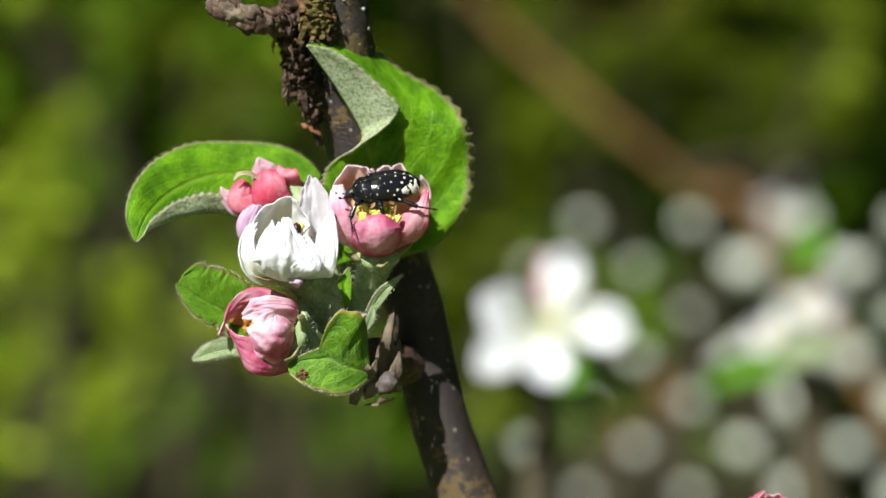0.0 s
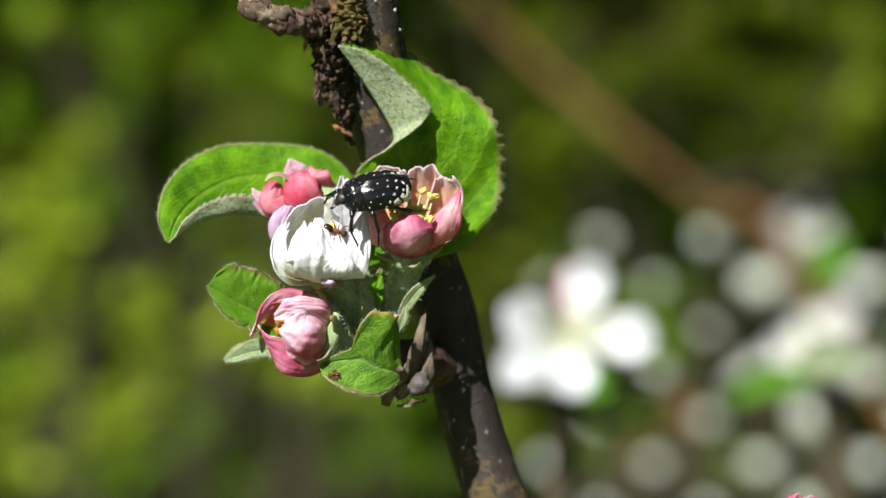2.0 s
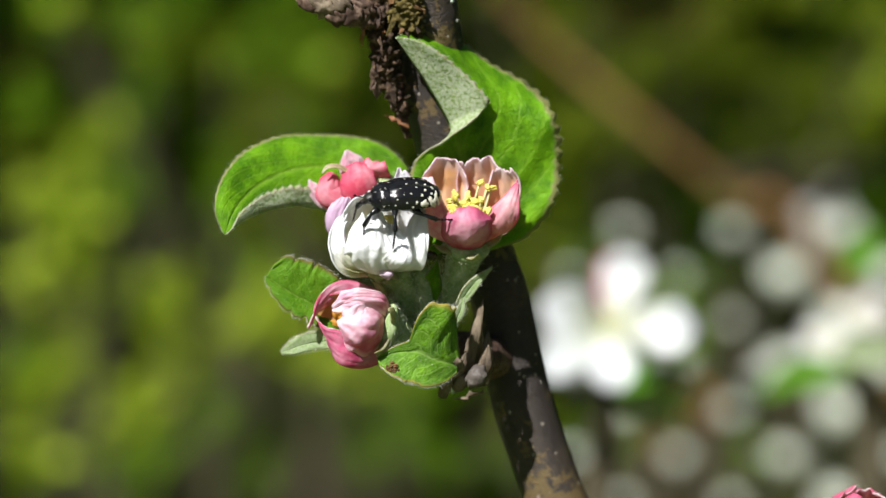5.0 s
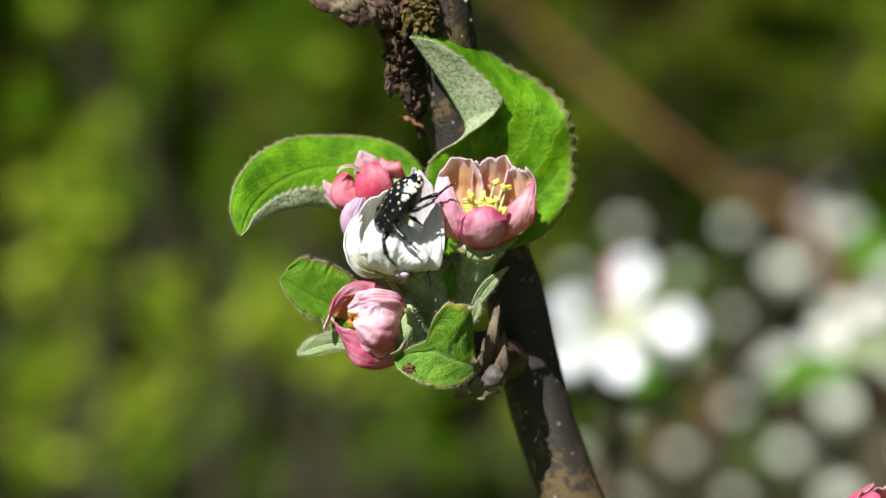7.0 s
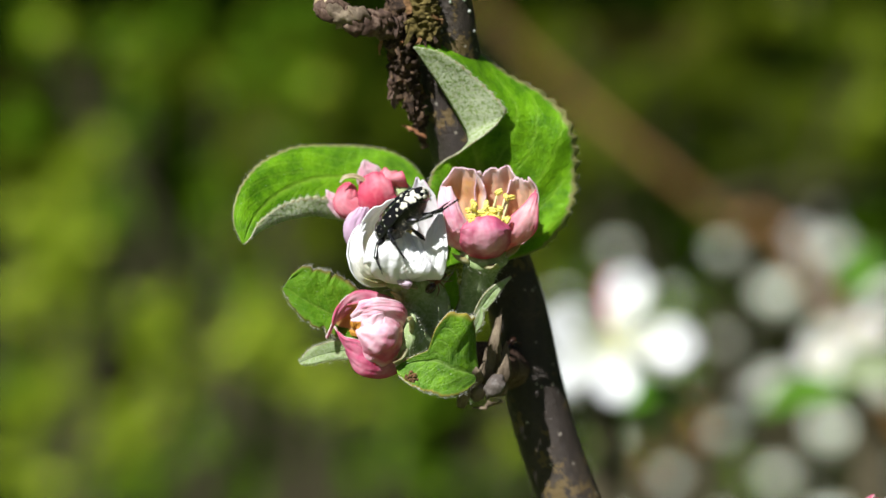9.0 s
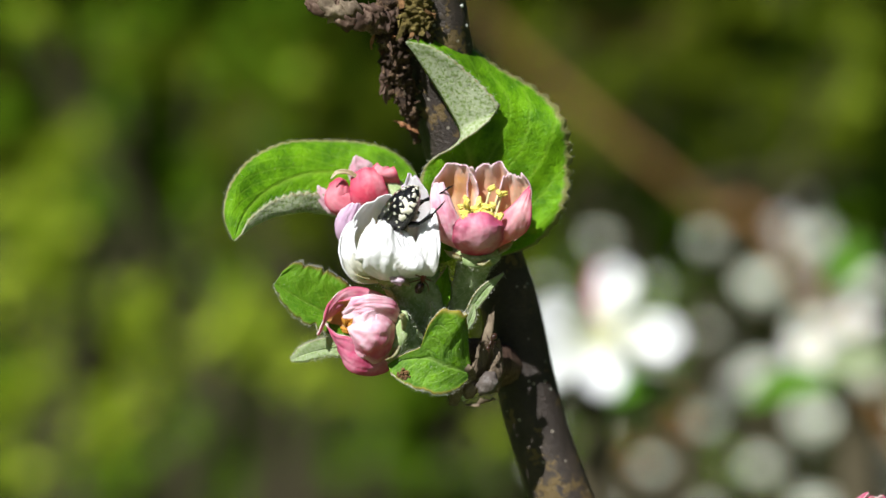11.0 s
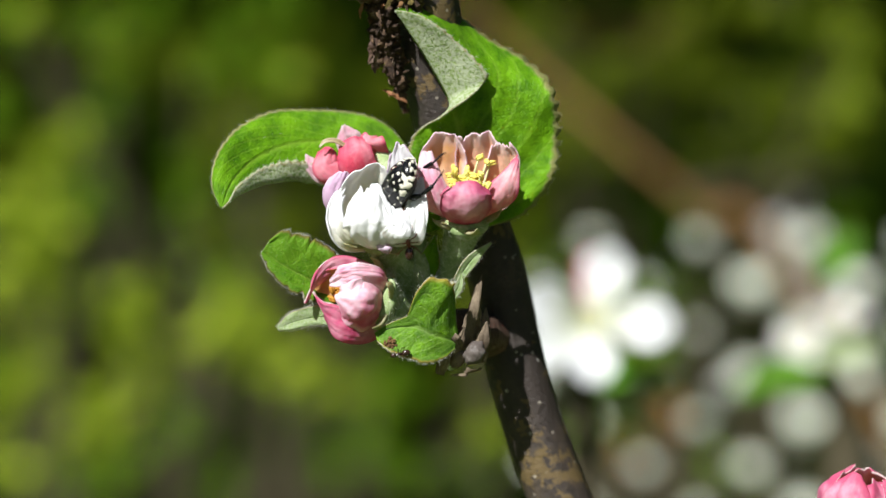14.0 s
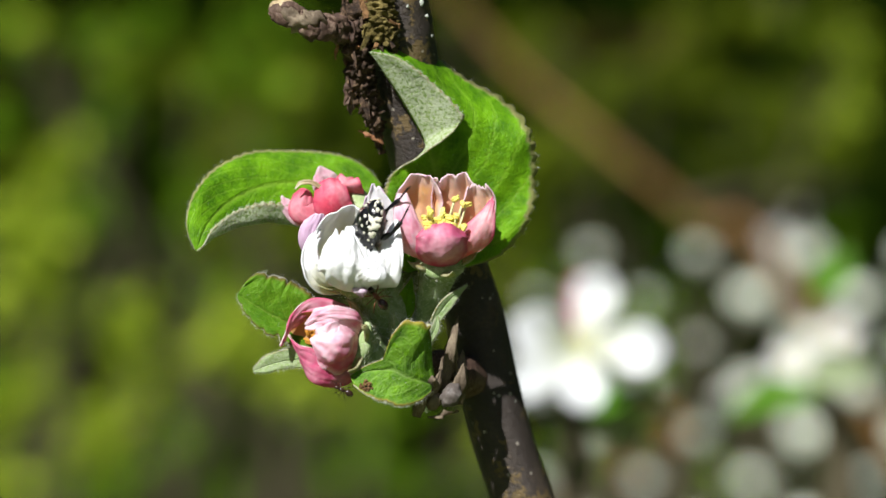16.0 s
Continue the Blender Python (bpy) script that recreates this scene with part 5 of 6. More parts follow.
        tube(bm, [Vector((0.0051, side * 0.0007, 0)), Vector((0.0058, side * 0.0012, -0.0001)), Vector((0.0064, side * 0.0013, 0.0001))], [(0, 0.00009), (0.6, 0.00008), (0.8, 0.0002), (1, 0.00012)], 10, 7)
        part("antenna", bm, "chitin", head)
    bm = bmesh.new()
    blob(bm, (-0.0014, 0, -0.0003), (0.0036, 0.0027, 0.0015), None, 0.04, 3, 4)
    blob(bm, (0.0022, 0, -0.0003), (0.0021, 0.0022, 0.0015), None, 0.04, 3, 6)
    under = part("underside", bm, "chitin_dull", bug, "dull black hairy underside")
    bm = bmesh.new()
    spots = []
    for _ in range(420):
        a, x = rng.uniform(3.3, 6.1), rng.uniform(-4.2, 3.6)
        r = 0.95 * math.sqrt(max(0.05, 1 - (x / 4.8) ** 2))
        o = Vector((0, math.cos(a) * 2.7 * r, math.sin(a) * 1.55 * r - 0.3)) / 1000
        spots.append((o + Vector((x / 1000, 0, 0)), Vector((-0.4, math.cos(a), math.sin(a)))))
    hairs(bm, rng, spots, 0.0007, 0.00002)
    part("hair_fringe", bm, "beetle_hair", under, "sparse buff hairs", kind="stuff")
    bm = bmesh.new()
    made = blob(bm, (-0.0045, 0, 0.0001), (0.00115, 0.0019, 0.00125), Euler((0, -0.5, 0)), 0, 3)
    tail = part("tail_plate", bm, "chitin", bug, "black tail plate with cream patches")
    bm = bmesh.new()
    turn = Euler((0, -0.5, 0)).to_matrix()
    for y, z, l, w in ((0.85, 0.42, .42, .32), (-0.85, 0.42, .42, .32), (0.75, -0.35, .4, .28), (-0.75, -0.35, .4, .28), (0.2, 0.8, .26, .18), (-0.2, 0.8, .26, .18)):
        q = Vector((-math.sqrt(max(0.02, 1 - (y / 1.9) ** 2 - (z / 1.25) ** 2)), y / 1.9, z / 1.25))
        n = Vector((q.x / 1.15, q.y / 1.9, q.z / 1.25)).normalized()
        patch(bm, Vector((-0.0045, 0, 0.0001)) + turn @ (Vector((q.x * 1.15, q.y * 1.9, q.z * 1.25)) / 1000), turn @ n, Vector((0, 1, 0)), l, w, rng)
    part("cream_patches", bm, "spot", tail, "cream scale patches")
    legs = {}
    for side, tag in ((1, "l"), (-1, "r")):
        legs["f" + tag] = beetle_leg(bug, "front_leg", (3.0, side * 1.3, -0.9), [(1.0, side * 1.5, 0.2), (2.2, side * 2.3, -1.2), (2.4, side * 3.2, -3.0)], 1.0)
        legs["m" + tag] = beetle_leg(bug, "middle_leg", (1.0, side * 1.8, -1.0), [(0.3, side * 1.9, 0.0), (0.3, side * 2.9, -2.0), (0.6, side * 3.2, -4.2)], 1.0)
        legs["h" + tag] = beetle_leg(bug, "hind_leg", (-0.9, side * 1.6, -1.1), [(-1.4, side * 1.6, -0.1), (-3.2, side * 2.5, -1.0), (-5.5, side * 3.0, -1.6)], 0.92)
    bug.scale = (0.95, 0.95, 0.95)
    return bug, legs


BEETLE, LEGS = beetle()


# ---- ants ----
def ant(label, mats, scale):
    rng = random.Random(len(label))
    bug = thing("ant", (0, 0, 0), label, "ant", "ants on the cluster")
    k = scale / 1000
    for name, at, size, mat in (("abdomen", (-1.05, 0, 0.1), (0.72, 0.5, 0.5), mats[0]), ("thorax", (0.1, 0, 0.1), (0.55, 0.27, 0.3), mats[1]), ("head", (0.95, 0, 0.12), (0.4, 0.36, 0.3), mats[0])):
        bm = bmesh.new()
        blob(bm, Vector(at) * k, Vector(size) * k, None, 0.06, 3)
        if name == "thorax":
            blob(bm, Vector((-0.45, 0, 0.15)) * k, Vector((0.14, 0.12, 0.24)) * k, None, 0, 2)
        part(name, bm, mat, bug)
    for side in (1, -1):
        for x, d in ((0.4, 0.9), (0.1, 0.0), (-0.2, -0.9)):
            bm = bmesh.new()
            tube(bm, [Vector((x, side * 0.2, 0)) * k, Vector((x + d * 0.35, side * 0.75, 0.3)) * k, Vector((x + d * 0.8, side * 1.15, -0.25)) * k, Vector((x + d * 1.1, side * 1.4, -0.5)) * k],
                 [(0, 0.07 * k), (0.5, 0.055 * k), (1, 0.03 * k)], 10, 6)
            part("leg", bm, mats[1], bug)
        bm = bmesh.new()
        tube(bm, [Vector((1.2, side * 0.15, 0.2)) * k, Vector((1.5, side * 0.5, 0.4)) * k, Vector((2.0, side * 0.6, 0.1)) * k], [(0, 0.045 * k), (1, 0.035 * k)], 8, 6)
        part("antenna", bm, mats[1], bug)
    return bug


ANT_A = ant("small shiny red-brown ant climbing the white blossom", ("ant", "ant_red"), 1.2)
ANT_B = ant("small black ant walking on the low leaf", ("ant", "ant"), 0.85)


# ---- ground ----
def ground():
    bm = bmesh.new()
    size, n = 60.0, 60
    vs = {}
    for i in range(n + 1):
        for j in range(n + 1):
            x, y = (i / n * 2 - 1), (j / n * 2 - 1)
            x, y = size * x * abs(x), size * y * abs(y)
            vs[i, j] = bm.verts.new((x, y, (noise.noise(Vector((x * 0.6, y * 0.6, 0))) * 0.05 - 0.02) * min(1, math.hypot(x - 0.15, y - 0.06) * 2)))
    for i in range(n):
        for j in range(n):
            bm.faces.new((vs[i, j], vs[i + 1, j], vs[i + 1, j + 1], vs[i, j + 1]))
    me = bpy.data.meshes.new("ground")
    bm.to_mesh(me)
    bm.free()
    me.materials.append(M["soil"])
    me.polygons.foreach_set("use_smooth", [True] * len(me.polygons))
    return tagged(new("ground", me), "grassy garden soil", "ground", kind="structure")


# ---- shrubs behind ----
def leaves_mesh(name, rng, places, size, mat, parent, label=""):
    """Many small folded leaves at the given places, in one mesh."""
    verts, faces = [], []
    for p in places:
        m = Euler((rng.uniform(-1.1, 1.1), rng.uniform(-1.1, 1.1), rng.uniform(0, 6.28))).to_matrix()
        l = size * rng.uniform(0.6, 1.3)
        w = l * rng.uniform(0.25, 0.36)
        b = len(verts)
        for q in ((0, 0, 0), (l * 0.35, w, l * 0.12), (l, 0, -l * 0.1), (l * 0.35, -w, l * 0.12), (l * 0.45, 0, 0)):
            verts.append(p + m @ Vector(q))
        faces += [(b, b + 4, b + 1), (b + 1, b + 4, b + 2), (b, b + 3, b + 4), (b + 3, b + 2, b + 4)]
    at = Vector(root_of(parent)["at"])
    me = bpy.data.meshes.new(name)
    me.from_pydata([v - at for v in verts], [], faces)
    me.materials.append(M[mat])
    ob = new(name, me)
    ob.parent = parent
    return tagged(ob, label)


def shrub(blobs, mat, cover, size, seed, label, stems=5):
    """A bush: stems from the ground and clumps of leaves. blobs: place and half sizes (x, y, z, rx, rz) in metres; cover: how densely leaves fill them."""
    rng = random.Random(seed)
    x, y = (sum(b[k] for b in blobs) / len(blobs) for k in (0, 1))
    bush = thing("shrub", Vector((x, y, 0)), label, "shrub", "shrubs behind the blossom")
    for k in range(stems):
        bx, by, z, rx, rz = blobs[k % len(blobs)]
        foot = Vector((x + rng.gauss(0, 0.08), y + rng.gauss(0, 0.05), -0.06))
        tip = Vector((bx + rng.gauss(0, rx * 0.3), by, z + rz * 0.4))
        bm = bmesh.new()
        tube(bm, [foot, foot.lerp(tip, 0.5) + Vector((rng.gauss(0, 0.05), rng.gauss(0, 0.05), 0.05)), tip], [(0, 0.012), (1, 0.003)], 8, 7, 0.1)
        part("stem", bm, "stem_far", bush)
    total = sum(b[3] * b[4] for b in blobs)
    places = []
    for bx, by, z, rx, rz in blobs:
        twigs = [Vector((rng.gauss(0, 0.42) * rx, rng.gauss(0, 0.4) * min(rx, 0.3), rng.gauss(0, 0.42) * rz)) for _ in range(max(2, int(22 * rx * rz / total)))]
        for _ in range(3 + int(cover * math.pi * rx * rz / (size * size * 0.2))):
            t = rng.choice(twigs)
            places.append(Vector((bx, by, z)) + t + Vector((rng.gauss(0, size * 0.35), rng.gauss(0, size * 0.35), rng.gauss(0, size * 0.35))))
    leaves_mesh("crown", rng, places, size, mat, bush)
    return bush


def hedge(y, x0, x1, z1, count, size, mat, seed, label):
    """A dense tall hedge behind everything."""
    rng = random.Random(seed)
    bush = thing("hedge", Vector(((x0 + x1) / 2, y, 0)), label, "hedge")
    for k in range(9):
        x = x0 + (x1 - x0) * (k + 0.5) / 9
        bm = bmesh.new()
        tube(bm, [Vector((x, y, -0.1)), Vector((x + rng.gauss(0, 0.1), y, z1 * 0.5)), Vector((x + rng.gauss(0, 0.2), y, z1 * 0.95))], [(0, 0.03), (1, 0.006)], 8, 7, 0.1)
        part("stem", bm, "stem_far", bush)
    places = [Vector((rng.uniform(x0, x1), y + rng.gauss(0, 0.18), rng.uniform(-0.02, z1) )) for _ in range(count)]
    leaves_mesh("foliage", rng, places, size, mat, bush)
    return bush


def chain_link(y, columns, rows, at, half_x=0.0451, half_z=0.0380, wire=0.0018):
    """Chain-link mesh: zigzag wires hooked into their neighbours, with oversized pale bends that stand in for sun
    glints. at: x and z of one bend.
    """
    rng = random.Random(5)
    xc, zc = at
    fence = thing("chain_link_fence", Vector((xc, y, 0)), "weathered grey chain-link fence with diamond mesh", "fence")
    low = -int(zc / half_z) - 1
    for k in range(*columns):
        bm = bmesh.new()
        loops = []
        for n in range(low, rows):
            far = (k + n) % 2
            p = Vector((xc + (k + far) * half_x, y + (0.002 if far else -0.002), max(zc + n * half_z, -0.03)))
            loops.append([bm.verts.new(p + Vector((math.cos(a) * wire, math.sin(a) * wire, 0))) for a in (0, 1.257, 2.513, 3.77, 5.027)])
        for la, lb in zip(loops, loops[1:]):
            for j in range(5):
                bm.faces.new((la[j], la[(j + 1) % 5], lb[(j + 1) % 5], lb[j]))
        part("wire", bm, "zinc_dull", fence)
    # the hooked bends where two wires meet, swollen and pale in place of sun glints
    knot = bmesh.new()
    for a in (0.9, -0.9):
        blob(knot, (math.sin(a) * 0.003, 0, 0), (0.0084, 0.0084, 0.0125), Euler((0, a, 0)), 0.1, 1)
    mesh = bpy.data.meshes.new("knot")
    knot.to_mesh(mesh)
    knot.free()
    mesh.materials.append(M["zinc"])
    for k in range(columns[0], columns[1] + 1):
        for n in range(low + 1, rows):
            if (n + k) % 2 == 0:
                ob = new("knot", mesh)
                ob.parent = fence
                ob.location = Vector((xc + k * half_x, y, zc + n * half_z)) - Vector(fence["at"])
                # lump size sets how bright each glint looks, weaker on the left
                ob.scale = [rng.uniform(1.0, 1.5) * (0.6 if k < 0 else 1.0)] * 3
    return fence


def open_flower(parent, base, axis, size, seed, mats=("petal_far", "petal_far"), turn=0):
    """A wide open five-petalled apple flower; size: petal length in mm."""
    rng = random.Random(seed)
    fl = calyx(parent, base, axis, size * 0.2, size * 0.24, seed, fuzz=0, name="blossom", label="open white apple flower")
    for k in range(5):
        r = size * rng.uniform(0.9, 1.08)
        h = rng.uniform(0.15, 0.6) * size
        petal(fl, base + axis.normalized() * size * 0.0001, axis, turn + k * 72 + rng.uniform(-6, 6),
              [(0, 0.5, 0.2), (0.3, r * 0.35, h * 0.25), (0.7, r * 0.8, h * 0.6), (1, r, h)], [(0, 20), (0.3, 38), (0.65, 36), (1, 22)], mats, seed + k * 1.3, 0.06, 0.2, n=(12, 10))
    stamens(fl, base + axis.normalized() * size * 0.0001, axis, 8, size * 0.2, size * 0.36, seed)
    return fl


def plain_leaf(parent, foot, tip, width, seed, side=Vector((1, 0, 0)), mats=("leaf_far", "leaf_under"), label="green apple leaf"):
    mid = foot.lerp(tip, 0.5) + Vector((0, 0, (tip - foot).length * 0.12))
    return leaf(parent, [foot, mid, tip], [(0, width * 0.3), (0.4, width), (0.75, width * 0.7), (1, 0.2)], [(0, width * 0.3), (0.4, width), (0.75, width * 0.7), (1, 0.2)],
                20, (0.8, 30), 160, (0.8, 150), side, label, "leaf", mats, 16, seed, n=(18, 6))


def branch_thing(label, stem, radius):
    foot = Vector((stem[0].x, stem[0].y, 0))
    tree = thing("apple_shoot", foot, label, "apple tree", "apple shoots behind")
    bm = bmesh.new()
    tube(bm, stem, radius, 40, 14, 0.06)
    part("stem", bm, "stem_far", tree)
    return tree


ground()


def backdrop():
    """An added dark sheet that closes the view and stands for shade in the hedge's gaps."""
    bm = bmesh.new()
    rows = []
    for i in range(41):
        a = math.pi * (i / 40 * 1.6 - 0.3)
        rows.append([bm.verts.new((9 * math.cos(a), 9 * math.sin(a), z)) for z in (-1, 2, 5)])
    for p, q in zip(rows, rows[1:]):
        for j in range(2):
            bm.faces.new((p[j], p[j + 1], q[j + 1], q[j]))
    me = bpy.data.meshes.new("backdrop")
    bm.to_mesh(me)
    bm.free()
    me.materials.append(M["backing_shade"])
    return tagged(new("backdrop", me), "added dark sheet closing the view behind the hedge", "backdrop", kind="structure")


backdrop()
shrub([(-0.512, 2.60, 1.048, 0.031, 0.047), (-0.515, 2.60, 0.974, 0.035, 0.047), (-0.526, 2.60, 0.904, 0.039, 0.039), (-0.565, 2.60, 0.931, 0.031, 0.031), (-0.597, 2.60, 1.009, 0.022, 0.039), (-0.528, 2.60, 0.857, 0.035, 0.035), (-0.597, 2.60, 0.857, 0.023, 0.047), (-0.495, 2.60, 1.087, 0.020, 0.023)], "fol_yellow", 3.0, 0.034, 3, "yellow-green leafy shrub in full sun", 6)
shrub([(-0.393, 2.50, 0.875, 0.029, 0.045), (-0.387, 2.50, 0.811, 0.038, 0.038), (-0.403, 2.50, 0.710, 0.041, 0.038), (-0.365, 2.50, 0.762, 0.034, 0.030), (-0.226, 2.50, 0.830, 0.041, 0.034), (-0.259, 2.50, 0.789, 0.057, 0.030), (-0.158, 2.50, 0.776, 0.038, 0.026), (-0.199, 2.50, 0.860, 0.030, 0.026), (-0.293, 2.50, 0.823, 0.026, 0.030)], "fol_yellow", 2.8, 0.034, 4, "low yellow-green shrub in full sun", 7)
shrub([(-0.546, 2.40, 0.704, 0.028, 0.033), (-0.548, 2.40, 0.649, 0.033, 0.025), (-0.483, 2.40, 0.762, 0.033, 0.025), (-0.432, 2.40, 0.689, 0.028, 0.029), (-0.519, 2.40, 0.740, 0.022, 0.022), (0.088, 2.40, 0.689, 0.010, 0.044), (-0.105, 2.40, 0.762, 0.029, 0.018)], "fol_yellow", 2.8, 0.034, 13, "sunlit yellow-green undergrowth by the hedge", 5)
shrub([(-0.688, 3.30, 1.344, 0.058, 0.031), (-0.562, 3.30, 1.334, 0.049, 0.029), (-0.513, 3.30, 1.296, 0.037, 0.058), (-0.494, 3.30, 1.194, 0.044, 0.039), (-0.373, 3.30, 1.257, 0.073, 0.029), (-0.201, 3.30, 1.237, 0.049, 0.044), (-0.305, 3.30, 1.320, 0.044, 0.024), (-0.460, 3.30, 1.359, 0.029, 0.021), (-0.722, 3.30, 1.155, 0.029, 0.039), (-0.217, 3.30, 1.339, 0.039, 0.029), (-0.256, 3.30, 1.116, 0.039, 0.034), (-0.567, 3.30, 1.140, 0.034, 0.034)], "fol_green", 2.4, 0.036, 2, "mid-green leafy shrub, sun and shade put into its colour", 6)
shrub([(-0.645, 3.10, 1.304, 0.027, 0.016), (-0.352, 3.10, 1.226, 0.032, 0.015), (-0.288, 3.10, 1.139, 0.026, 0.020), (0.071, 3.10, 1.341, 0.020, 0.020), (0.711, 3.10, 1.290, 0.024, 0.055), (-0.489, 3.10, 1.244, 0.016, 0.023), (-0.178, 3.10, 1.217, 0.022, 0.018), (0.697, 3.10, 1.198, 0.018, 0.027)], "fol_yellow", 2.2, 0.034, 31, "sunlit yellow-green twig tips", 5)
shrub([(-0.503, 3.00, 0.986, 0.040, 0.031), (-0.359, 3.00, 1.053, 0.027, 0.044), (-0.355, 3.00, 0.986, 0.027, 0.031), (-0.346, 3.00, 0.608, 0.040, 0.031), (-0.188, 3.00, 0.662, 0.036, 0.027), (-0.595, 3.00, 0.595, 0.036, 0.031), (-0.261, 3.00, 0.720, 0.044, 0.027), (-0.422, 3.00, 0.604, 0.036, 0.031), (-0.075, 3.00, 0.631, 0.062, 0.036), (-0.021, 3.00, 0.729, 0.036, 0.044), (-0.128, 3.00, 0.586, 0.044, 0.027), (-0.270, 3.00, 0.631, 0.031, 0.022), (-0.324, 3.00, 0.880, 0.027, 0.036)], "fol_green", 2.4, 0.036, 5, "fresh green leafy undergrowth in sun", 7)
shrub([(0.519, 3.50, 1.351, 0.092, 0.051), (0.699, 3.50, 1.222, 0.072, 0.051), (0.426, 3.50, 1.218, 0.051, 0.051), (0.570, 3.50, 1.248, 0.061, 0.041), (0.287, 3.50, 1.320, 0.036, 0.036), (0.713, 3.50, 1.115, 0.072, 0.036), (0.242, 3.50, 1.238, 0.041, 0.041), (-0.279, 3.50, 1.325, 0.041, 0.026), (-0.148, 3.50, 1.320, 0.041, 0.041), (0.652, 3.50, 1.341, 0.051, 0.041), (0.170, 3.50, 1.279, 0.036, 0.051)], "fol_olive", 1.3, 0.036, 6, "dull olive-green shrub, half shade put into its colour", 6)
shrub([(0.279, 3.40, 1.308, 0.038, 0.036), (0.398, 3.40, 1.308, 0.040, 0.038), (-0.663, 3.40, 1.275, 0.040, 0.020), (-0.699, 3.40, 1.310, 0.030, 0.018), (-0.283, 3.40, 1.200, 0.030, 0.025), (-0.718, 3.40, 0.741, 0.026, 0.040), (0.335, 3.40, 1.330, 0.040, 0.025), (-0.453, 3.40, 1.200, 0.030, 0.020), (-0.762, 3.40, 1.240, 0.030, 0.025)], "fol_brown", 1.3, 0.036, 32, "shrub with dull brown leaves, shade put into their colour", 4)
shrub([(0.207, 2.30, 0.867, 0.021, 0.021), (0.158, 2.30, 0.923, 0.028, 0.021), (0.319, 2.30, 0.888, 0.028, 0.020), (0.288, 2.30, 0.790, 0.031, 0.017), (0.242, 2.30, 0.727, 0.028, 0.021), (0.193, 2.30, 0.685, 0.021, 0.028), (0.382, 2.30, 0.664, 0.031, 0.017), (0.494, 2.30, 0.811, 0.035, 0.017), (0.277, 2.30, 0.846, 0.017, 0.017), (0.529, 2.30, 0.965, 0.017, 0.021), (0.445, 2.30, 0.657, 0.028, 0.014), (0.326, 2.30, 0.979, 0.031, 0.011)], "fol_green", 1.4, 0.030, 19, "green shrub behind the fence", 6)
shrub([(0.296, 2.70, 1.007, 0.048, 0.032), (0.247, 2.70, 0.987, 0.040, 0.024), (0.441, 2.70, 0.866, 0.040, 0.032), (0.377, 2.70, 0.789, 0.032, 0.024), (0.498, 2.70, 0.781, 0.048, 0.032), (0.409, 2.70, 0.692, 0.048, 0.032), (0.538, 2.70, 0.676, 0.057, 0.040), (0.207, 2.70, 0.692, 0.040, 0.048), (0.320, 2.70, 0.918, 0.040, 0.020)], "fol_shade", 1.6, 0.040, 20, "green shrub behind the fence, deep shade put into its colour", 5)
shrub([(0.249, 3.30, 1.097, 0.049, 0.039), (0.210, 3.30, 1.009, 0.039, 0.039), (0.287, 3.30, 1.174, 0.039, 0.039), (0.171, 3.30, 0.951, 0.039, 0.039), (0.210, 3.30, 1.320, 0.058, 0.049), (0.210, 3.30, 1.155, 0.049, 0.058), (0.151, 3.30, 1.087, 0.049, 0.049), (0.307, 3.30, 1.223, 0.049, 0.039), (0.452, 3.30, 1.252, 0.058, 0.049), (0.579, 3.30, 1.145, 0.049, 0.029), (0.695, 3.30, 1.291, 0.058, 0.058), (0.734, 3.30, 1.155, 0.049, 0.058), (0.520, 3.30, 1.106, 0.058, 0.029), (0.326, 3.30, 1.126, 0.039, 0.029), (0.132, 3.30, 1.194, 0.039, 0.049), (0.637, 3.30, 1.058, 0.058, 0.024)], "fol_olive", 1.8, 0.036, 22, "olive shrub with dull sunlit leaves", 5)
shrub([(0.235, 1.72, 0.769, 0.011, 0.011), (0.188, 1.72, 0.739, 0.008, 0.008), (0.242, 1.72, 0.793, 0.007, 0.007)], "fol_rust", 0.9, 0.030, 12, "withered orange-brown leaves behind the fence", 2)
shrub([(0.406, 1.92, 0.957, 0.024, 0.018), (0.433, 1.92, 0.927, 0.020, 0.024), (0.373, 1.92, 0.933, 0.012, 0.012), (0.394, 1.92, 0.855, 0.014, 0.014), (0.356, 1.92, 0.712, 0.018, 0.016), (0.344, 1.92, 0.801, 0.016, 0.014), (0.448, 1.92, 0.843, 0.012, 0.012)], "fol_white", 0.35, 0.034, 9, "flowering shrub with pale petals behind the fence", 4)
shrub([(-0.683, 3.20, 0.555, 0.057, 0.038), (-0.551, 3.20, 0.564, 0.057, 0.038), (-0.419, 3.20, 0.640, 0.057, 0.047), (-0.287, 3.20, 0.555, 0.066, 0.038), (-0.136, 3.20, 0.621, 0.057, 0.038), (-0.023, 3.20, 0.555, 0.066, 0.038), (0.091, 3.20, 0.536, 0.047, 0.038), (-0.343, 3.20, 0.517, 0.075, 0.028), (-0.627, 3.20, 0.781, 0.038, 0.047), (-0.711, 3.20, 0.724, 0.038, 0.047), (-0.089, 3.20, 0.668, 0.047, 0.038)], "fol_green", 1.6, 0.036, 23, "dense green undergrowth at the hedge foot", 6)
